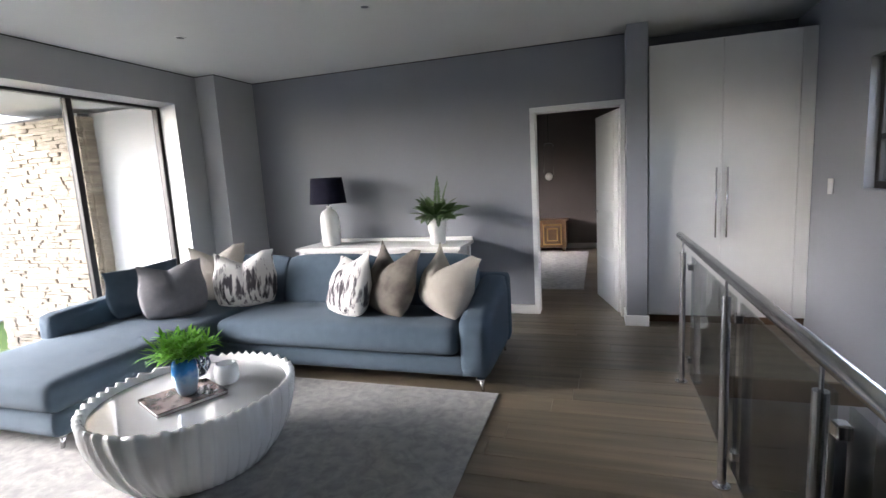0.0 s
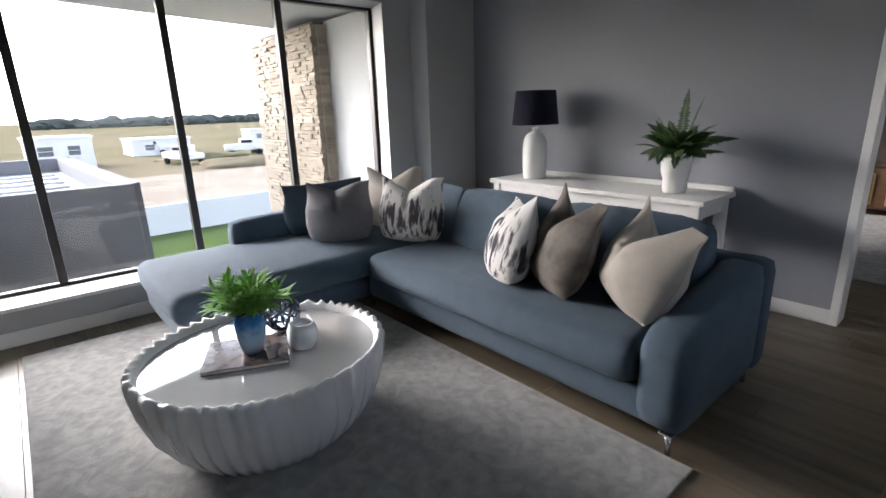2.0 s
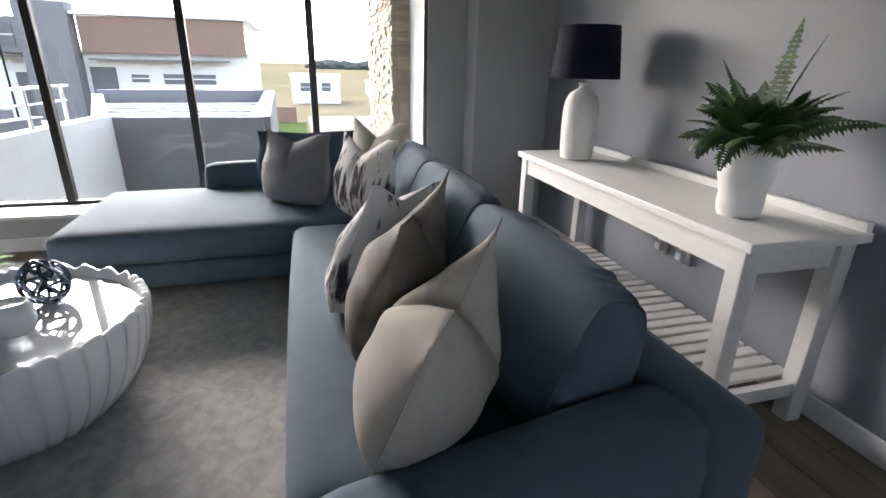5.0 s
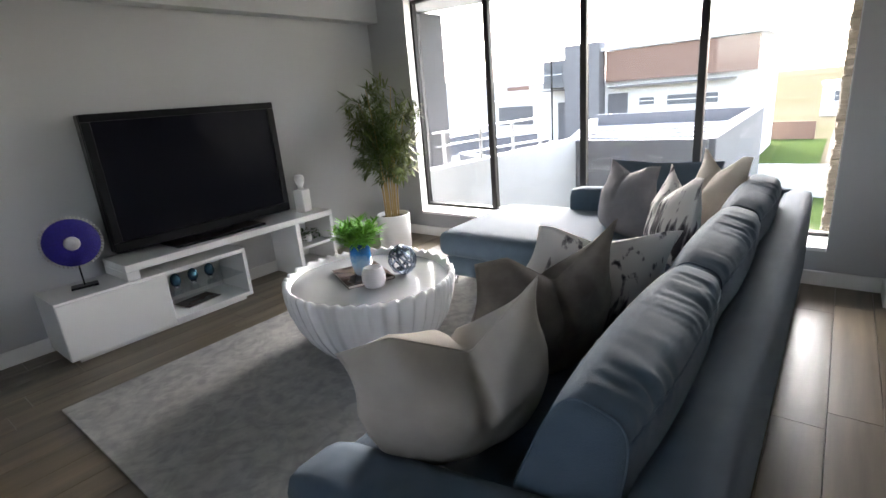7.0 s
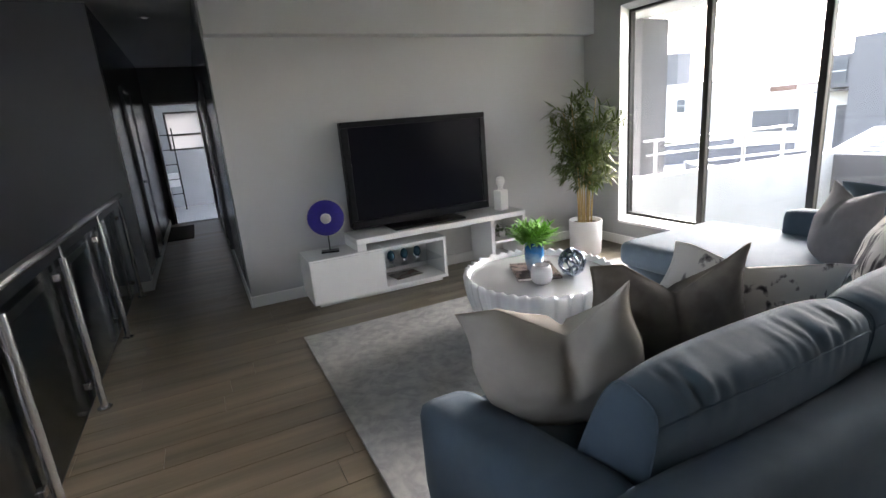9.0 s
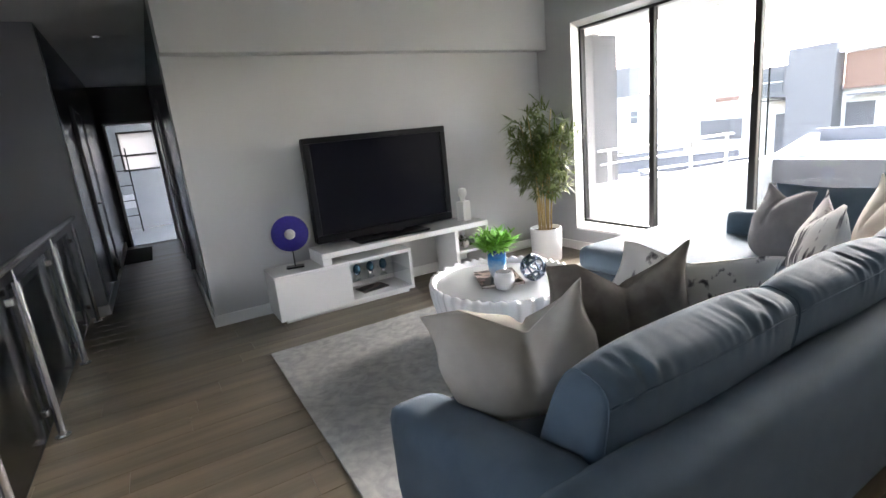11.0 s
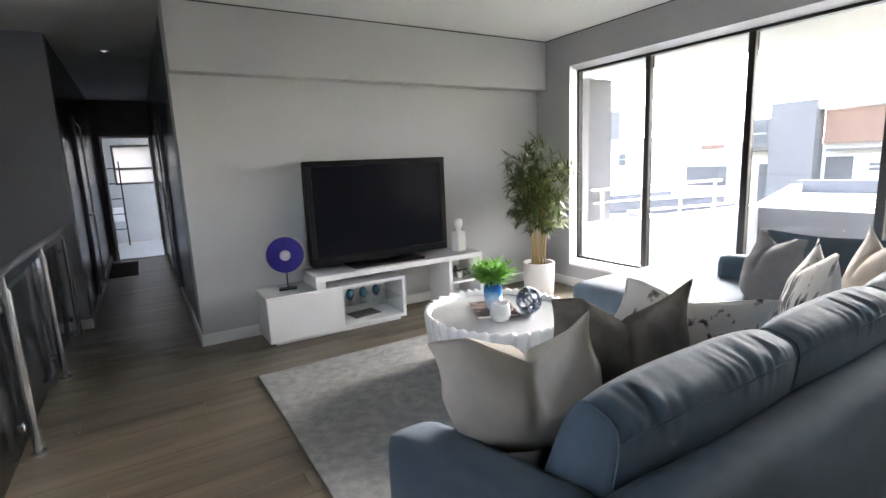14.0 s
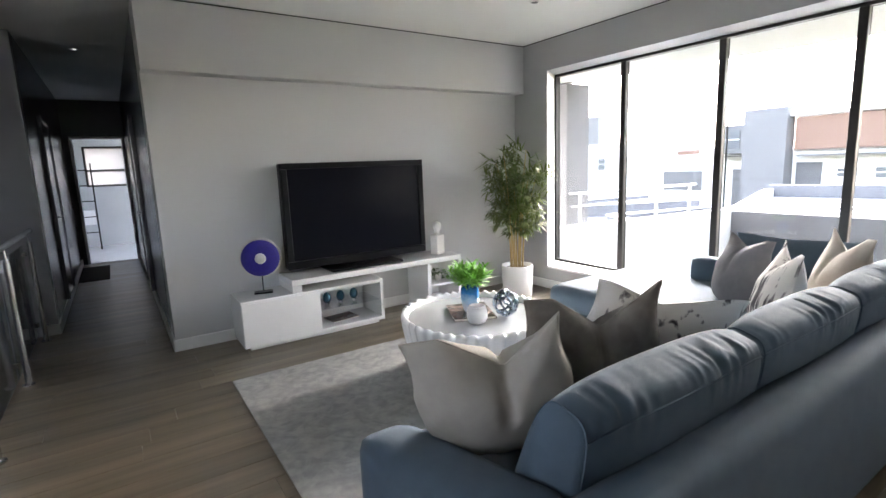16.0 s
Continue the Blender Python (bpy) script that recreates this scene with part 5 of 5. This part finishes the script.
structure("wall_own_house", box(-4.32, -4.25, -6.0, 1.15, -3.2, 2.62), RENDER_W, "white rendered outside wall of the house")


def slab(name, p, q, thick, z0, z1, mat, label, category="wall"):
    """An upright wall between two places on the plan."""
    a, b = Vector((*p, 0)), Vector((*q, 0))
    ln = (b - a).length
    ob = structure(name, box(0, ln, -thick / 2, thick / 2, z0, z1, 0.01, 1), mat, label, category)
    ob.matrix_basis = pose(p[0], p[1], 0, 0, 0, math.degrees(math.atan2(b.y - a.y, b.x - a.x)))
    return ob


slab("terrace_wall", (-4.33, 0.62), (-8.55, 1.09), 0.22, -3.2, 0.535, RENDER_W, "white rendered terrace parapet wall")
slab("neighbour_wall", (-8.46, 1.15), (-8.36, 3.30), 0.2, -3.2, 0.505, RENDER_G, "grey rendered wall of the lower wing")
slab("neighbour_wall_side", (-8.36, 3.25), (-16.0, 3.02), 0.30, -3.2, 0.508, RENDER_G, "grey rendered parapet of the lower wing")
slab("neighbour_wall_far", (-16.05, 3.15), (-15.7, -1.35), 0.25, -3.2, 0.53, RENDER_G, "grey rendered parapet of the lower wing")
slab("neighbour_wall_south", (-15.6, -1.35), (-8.6, 0.95), 0.25, -3.2, 0.42, RENDER_W, "white rendered parapet of the lower wing")
roof_outline = [(-8.56, 1.1), (-8.46, 3.1), (-15.9, 2.87), (-15.6, -1.2), (-8.66, 1.06)]
structure("flat_roof", prism(roof_outline, 0.02, 0.20), ROOFM, "pale grey sheet roof of the lower wing", "roof")
for k in range(6):
    rx = -9.6 - 1.0 * k
    slab("roof_rib", (rx, 2.8 - 0.02 * k), (rx + 0.05, 0.95 - 0.33 * (k + 1)), 0.06, 0.2, 0.25, RENDER_W, "white raised seam on the sheet roof", "roof seam")
structure("low_roof", prism([(-8.9, 0.3), (-15.4, -1.75), (-19.0, -9.0), (-9.0, -9.0)], -0.6, -0.30), ROOFM, "grey flat roof below the terrace", "roof")
for p, q in (((-10.2, -2.7), (-13.4, -1.9)), ((-11.5, -5.2), (-15.6, -3.4)), ((-9.2, -1.0), (-10.2, -2.55)), ((-9.2, -7.0), (-17.0, -6.2))):
    slab("roof_upstand", p, q, 0.16, -0.30, 0.02, RENDER_G, "low grey upstand wall on the flat roof", "wall")
    slab("roof_coping", p, q, 0.26, 0.021, 0.055, RENDER_W, "white coping on the low roof wall", "coping")
structure("terrace_column", box(-5.50, -5.05, 0.26, 0.60, 0.537, 2.44, 0.01, 1), RENDER_G, "grey rendered column on the terrace parapet", "column")

trail_rail = thing("terrace_railing", "thin stainless steel railing on the terrace parapet", "railing")
for px in (-5.19, -5.94, -6.70, -7.45):
    yy = 0.62 + (-4.33 - px) * 0.1114
    post = part("post", tube([(px, yy, 0.545), (px, yy, 0.965)], 0.024, 10), GALV, trail_rail)
    part("base_plate", lathe([(0, 0.536), (0.05, 0.536), (0.05, 0.548), (0, 0.548)], 16, None, px, yy), GALV, post)
hr = box(0, 2.55, -0.045, 0.045, 0.966, 0.996, 0.008, 1)
bmesh.ops.transform(hr, matrix=pose(-5.02, 0.70, 0, 0, 0, 180 - 6.36), verts=hr.verts)
part("handrail", hr, GALV, trail_rail)
for zz in (0.80,):
    part("rail", tube([(-5.05, 0.70, zz), (-7.52, 0.975, zz)], 0.013, 8), GALV, trail_rail)

slab("garden_wall", (-22.4, 0.5), (-23.0, 18.0), 0.2, -3.2, -2.0, RENDER_W, "white rendered garden wall")
slab("brown_fence", (-42.2, 0.2), (-41.8, 3.5), 0.15, -3.2, -2.0, RUST, "low rust-brown boundary wall")


def house(name, label, x, y0, y1, z1, depth, wall, parts=()):
    """A box-built modern house: walls, flat roof edge, and fronts of other colours with their windows."""
    h = thing(name, label, "house", (x, (y0 + y1) / 2, -3.2))
    w = (y1 - y0) / 2
    part("wall", box(-depth, 0, -w, w, 0, z1 + 3.2), wall, h)
    part("roof", box(-depth - 0.15, 0.15, -w - 0.15, w + 0.15, z1 + 3.201, z1 + 3.4), RENDER_W, h)
    for pname, a, b, z0, zz, out, mat in parts:
        o = part(pname, box(0.002, out, a - (y0 + y1) / 2, b - (y0 + y1) / 2, z0 + 3.2, zz + 3.2), mat, h)
        if pname == "window":
            part("frame", box(out + 0.001, out + 0.05, a - (y0 + y1) / 2, b - (y0 + y1) / 2, (z0 + zz) / 2 + 3.18, (z0 + zz) / 2 + 3.24), RENDER_W, o)
    return h


house("house", "modern house with a rust-clad upper storey and white base", -30, -11.2, 1.3, 1.55, 9, RENDER_W, (
    ("upper_storey", -6.2, 1.3, 1.56, 3.2, 0.5, RUST), ("tower", -8.5, -6.4, -3.0, 3.78, 1.0, RENDER_G), ("upper_block", -9.95, -8.52, 1.49, 3.05, 0.9, RENDER_G),
    ("canopy", -9.95, -8.55, 1.30, 1.36, 1.2, RENDER_D), ("canopy", -5.9, 0.4, 1.22, 1.30, 0.9, RENDER_D),
    ("window", -4.4, -3.6, 0.18, 0.56, 0.05, WINGLASS), ("window", -2.9, -0.4, 0.1, 0.6, 0.05, WINGLASS), ("door", -6.2, -5.05, -2.0, 0.9, 0.05, RENDER_D), ("window", -9.9, -8.7, 1.75, 2.75, 0.95, WINGLASS), ("door", -9.4, -8.8, -2.0, 0.6, 0.05, RENDER_D)))
mast = thing("roof_mast", "thin dark pole standing beside the grey tower", "pole", (-28.6, -9.15, -3.2))
part("pole", tube([(0, 0, 0), (0, 0, 6.3)], 0.05, 8), BLACK, mast)
house("house", "white house with a wide grey garage door", -34.2, -19.0, -12.2, 0.72, 6, RENDER_W, (("garage_door", -16.4, -13.0, -0.95, 0.40, 0.06, RENDER_D),))
house("house", "tall white house wall in front of a grey tower", -50, -38.6, -31.8, 3.1, 7, RENDER_W, (("window", -35.2, -34.2, 0.2, 1.6, 0.05, WINGLASS),))
part("roof_slab", box(-40, -29.3, -6.5, 1.6, 3.26, 3.42), RENDER_W, None)
tagged(scene.objects["roof_slab"], "white flat roof edge of the rust-clad house", "roof", kind="structure")
house("house", "white house with a brown garage door", -47, -30.0, -21.0, 1.4, 8, RENDER_W, (("garage_door", -27.9, -25.0, -1.1, 0.0, 0.05, RUST), ("window", -24, -22.6, 0.2, 0.9, 0.05, WINGLASS)))
house("house", "far grey tower house on the skyline", -60, -46.6, -43.4, 7.6, 2.5, RENDER_G, (("window", -45.6, -44.6, 4, 5.5, 0.05, WINGLASS),))
house("house", "far white house with dark windows", -58, -41.0, -33.0, 3.0, 8, RENDER_W, (("window", -39, -37.5, 0.5, 1.8, 0.05, WINGLASS), ("window", -36, -35, 0.5, 1.8, 0.05, WINGLASS)))
house("house", "far brown-roofed house among white ones", -62, -33.0, -24.0, 2.2, 8, RENDER_W, (("upper_storey", -32, -26, 1.4, 2.2, 0.3, RUST), ("window", -31, -29.5, -0.2, 0.9, 0.05, WINGLASS), ("window", -27.5, -26.3, -0.2, 0.9, 0.05, WINGLASS)))
house("house", "small white house at the edge of the fields", -62, 3.0, 8.5, -0.2, 7, RENDER_W, (("window", 4, 5.2, -1.8, -0.9, 0.05, WINGLASS), ("window", 6.4, 7.4, -1.8, -0.9, 0.05, WINGLASS)))
house("house", "small white house at the edge of the fields", -75, 14.0, 21.0, -1.2, 7, RENDER_W, (("window", 15.5, 17, -2.5, -1.8, 0.05, WINGLASS),))
house("site_cabin", "white site cabin beside a red machine", -85, 33.0, 37.5, -0.9, 4, RENDER_W, (("window", 34, 35, -2.2, -1.5, 0.05, WINGLASS),))
house("site_cabin", "small red building-site container", -88, 41.0, 44.0, -1.6, 3, RUST)


def far_trees(name, x, y0, y1, h, seed):
    rn = random.Random(seed)
    bm = bmesh.new()
    y = y0
    while y < y1:
        r = h * rn.uniform(0.5, 1.1)
        sb = bmesh.new()
        bmesh.ops.create_icosphere(sb, subdivisions=2, radius=1.0)
        for v in sb.verts:
            k = 1 + 0.35 * noise.noise(v.co * 2.3 + Vector((y, x, 0)))
            v.co = Vector((v.co.x * r * k, v.co.y * r * 1.3 * k, v.co.z * r * 0.8 * k))
            v.co += Vector((x + rn.uniform(-1, 1), y, -3.2 + r * 0.6))
        merge(bm, sb)
        y += r * rn.uniform(0.4, 0.9)
    tagged(part(name, bm, FOREST), "dark line of trees on the horizon", "trees", kind="stuff")


far_trees("far_woods", -420, 14, 330, 5.2, 3)
far_trees("far_woods", -400, 40, 120, 4.4, 4)
far_trees("far_woods", -120, -95, -40, 3.5, 5)


def vehicle(x, y, turn, label):
    v = thing("parked_truck", label, "truck", (x, y, -3.2), turn)
    part("body", box(-2.4, 1.0, -0.9, 0.9, 0.55, 1.3, 0.08), RENDER_W, v)
    part("cab", box(-0.6, 1.0, -0.85, 0.85, 1.3, 1.95, 0.15), RENDER_W, v)
    part("window", box(-0.45, 0.85, -0.865, 0.865, 1.45, 1.8, 0.05), BLACK, v)
    part("bonnet", box(1.0, 2.3, -0.88, 0.88, 0.55, 1.15, 0.12), RENDER_W, v)
    for wx in (-1.6, 1.5):
        for wy in (-0.85, 0.85):
            wb = tube([(wx, wy - 0.1, 0.35), (wx, wy + 0.1, 0.35)], 0.35, 16)
            part("wheel", wb, BLACK, v)


vehicle(-57, 15.6, 20, "white pick-up parked on the building site")
vehicle(-64, 24.5, 75, "white pick-up parked beside the sandy track")
vehicle(-76, 16.5, 60, "white pick-up parked near the houses")
for k, (mx, my) in enumerate(((-62, 19), (-50, 19.5), (-66, 30))):
    rn = random.Random(k)
    mb = bmesh.new()
    bmesh.ops.create_icosphere(mb, subdivisions=3, radius=1.0)
    for v in mb.verts:
        s = 1 + 0.4 * noise.noise(v.co * 1.7 + Vector((k * 3, 0, 0)))
        v.co = Vector((v.co.x * 3 * s + mx, v.co.y * 4.5 * s + my, max(-0.2, v.co.z) * 0.8 * s - 3.2))
    tagged(part("earth_mound", mb, EARTH, smooth=True), "heap of dug sandy earth on the building site", "earth mound")

# stone-clad column: ledge stones laid in thin uneven courses
col = thing("stone_column", "column clad in thin uneven ledges of tan stone", "column")
part("core", box(-7.0, -5.26, 4.87, 5.45, -3.2, 2.42), RENDER_D, col)
rn = random.Random(12)
stock = []
for k in range(10):
    sbm = bmesh.new()
    bmesh.ops.create_cube(sbm, size=1.0)
    bmesh.ops.bevel(sbm, geom=list(sbm.edges), offset=0.05, segments=1, affect="EDGES")
    for v in sbm.verts:
        v.co += Vector((rn.uniform(-.04, .04), rn.uniform(-.04, .04), rn.uniform(-.06, .06)))
    me = bpy.data.meshes.new("stone")
    sbm.to_mesh(me)
    sbm.free()
    me.materials.append(STONE)
    stock.append(me)
rest = bmesh.new()


def stone(parent, cx, cy, cz, lx, ly, lz):
    m = Matrix.LocRotScale((cx, cy, cz), Euler((rn.uniform(-.03, .03), rn.uniform(-.03, .03), 0)), (lx, ly, lz))
    if cz > 1.25:
        ob = new("stone", rn.choice(stock))
        ob.parent = parent
        ob.matrix_basis = m
    else:
        first = len(rest.verts)
        rest.from_mesh(rn.choice(stock))
        rest.verts.ensure_lookup_table()
        for v in rest.verts[first:]:
            v.co = m @ v.co


z = -0.75
while z < 2.36:
    hh = rn.uniform(0.028, 0.052)
    x = -7.02
    while x < -5.24:
        ln = min(rn.uniform(0.09, 0.34), -5.22 - x)
        stone(col, x + ln / 2, 4.86 - 0.012, z + hh / 2, ln * 0.97, 0.05 + rn.uniform(0, 0.05), hh * 0.93)
        x += ln
    stone(col, -5.235, 4.94, z + hh / 2, 0.05 + rn.uniform(0, 0.04), 0.13, hh * 0.93)
    z += hh
tagged(part("stone_courses", rest, STONE, col), kind="stuff")

# ---------------------------------------------------------------- floor planks, one by one
rn = random.Random(4)
pm = bmesh.new()
bmesh.ops.create_cube(pm, size=1.0)
for v in pm.verts:
    if v.co.z > 0:
        v.co.x *= 0.9985
        v.co.y *= 0.985
pme = bpy.data.meshes.new("plank")
pm.to_mesh(pme)
pm.free()
pme.materials.append(WOOD)


def planks(x0, x1, y0, y1, width=0.185, length=1.25):
    y = y0
    while y < y1 - 1e-6:
        w = min(width, y1 - y)
        x = x0 - rn.uniform(0, length)
        while x < x1:
            a, b = max(x, x0), min(x + length, x1)
            if b - a > 0.01:
                ob = new("plank", pme)
                ob.parent = floor
                ob.matrix_basis = Matrix.LocRotScale(((a + b) / 2, y + w / 2, -0.006), None, (b - a - 0.0008, w - 0.0006, 0.012))
            x += length
        y += w


planks(X_IN, 0.86, Y_TV, 5.80)
planks(0.86, 1.97, 4.40, 5.80)
planks(-0.15, 0.86, -0.40, Y_TV)
planks(-0.15, 0.70, -4.85, -0.40)
planks(-1.6, 1.97, 5.80, 10.35)
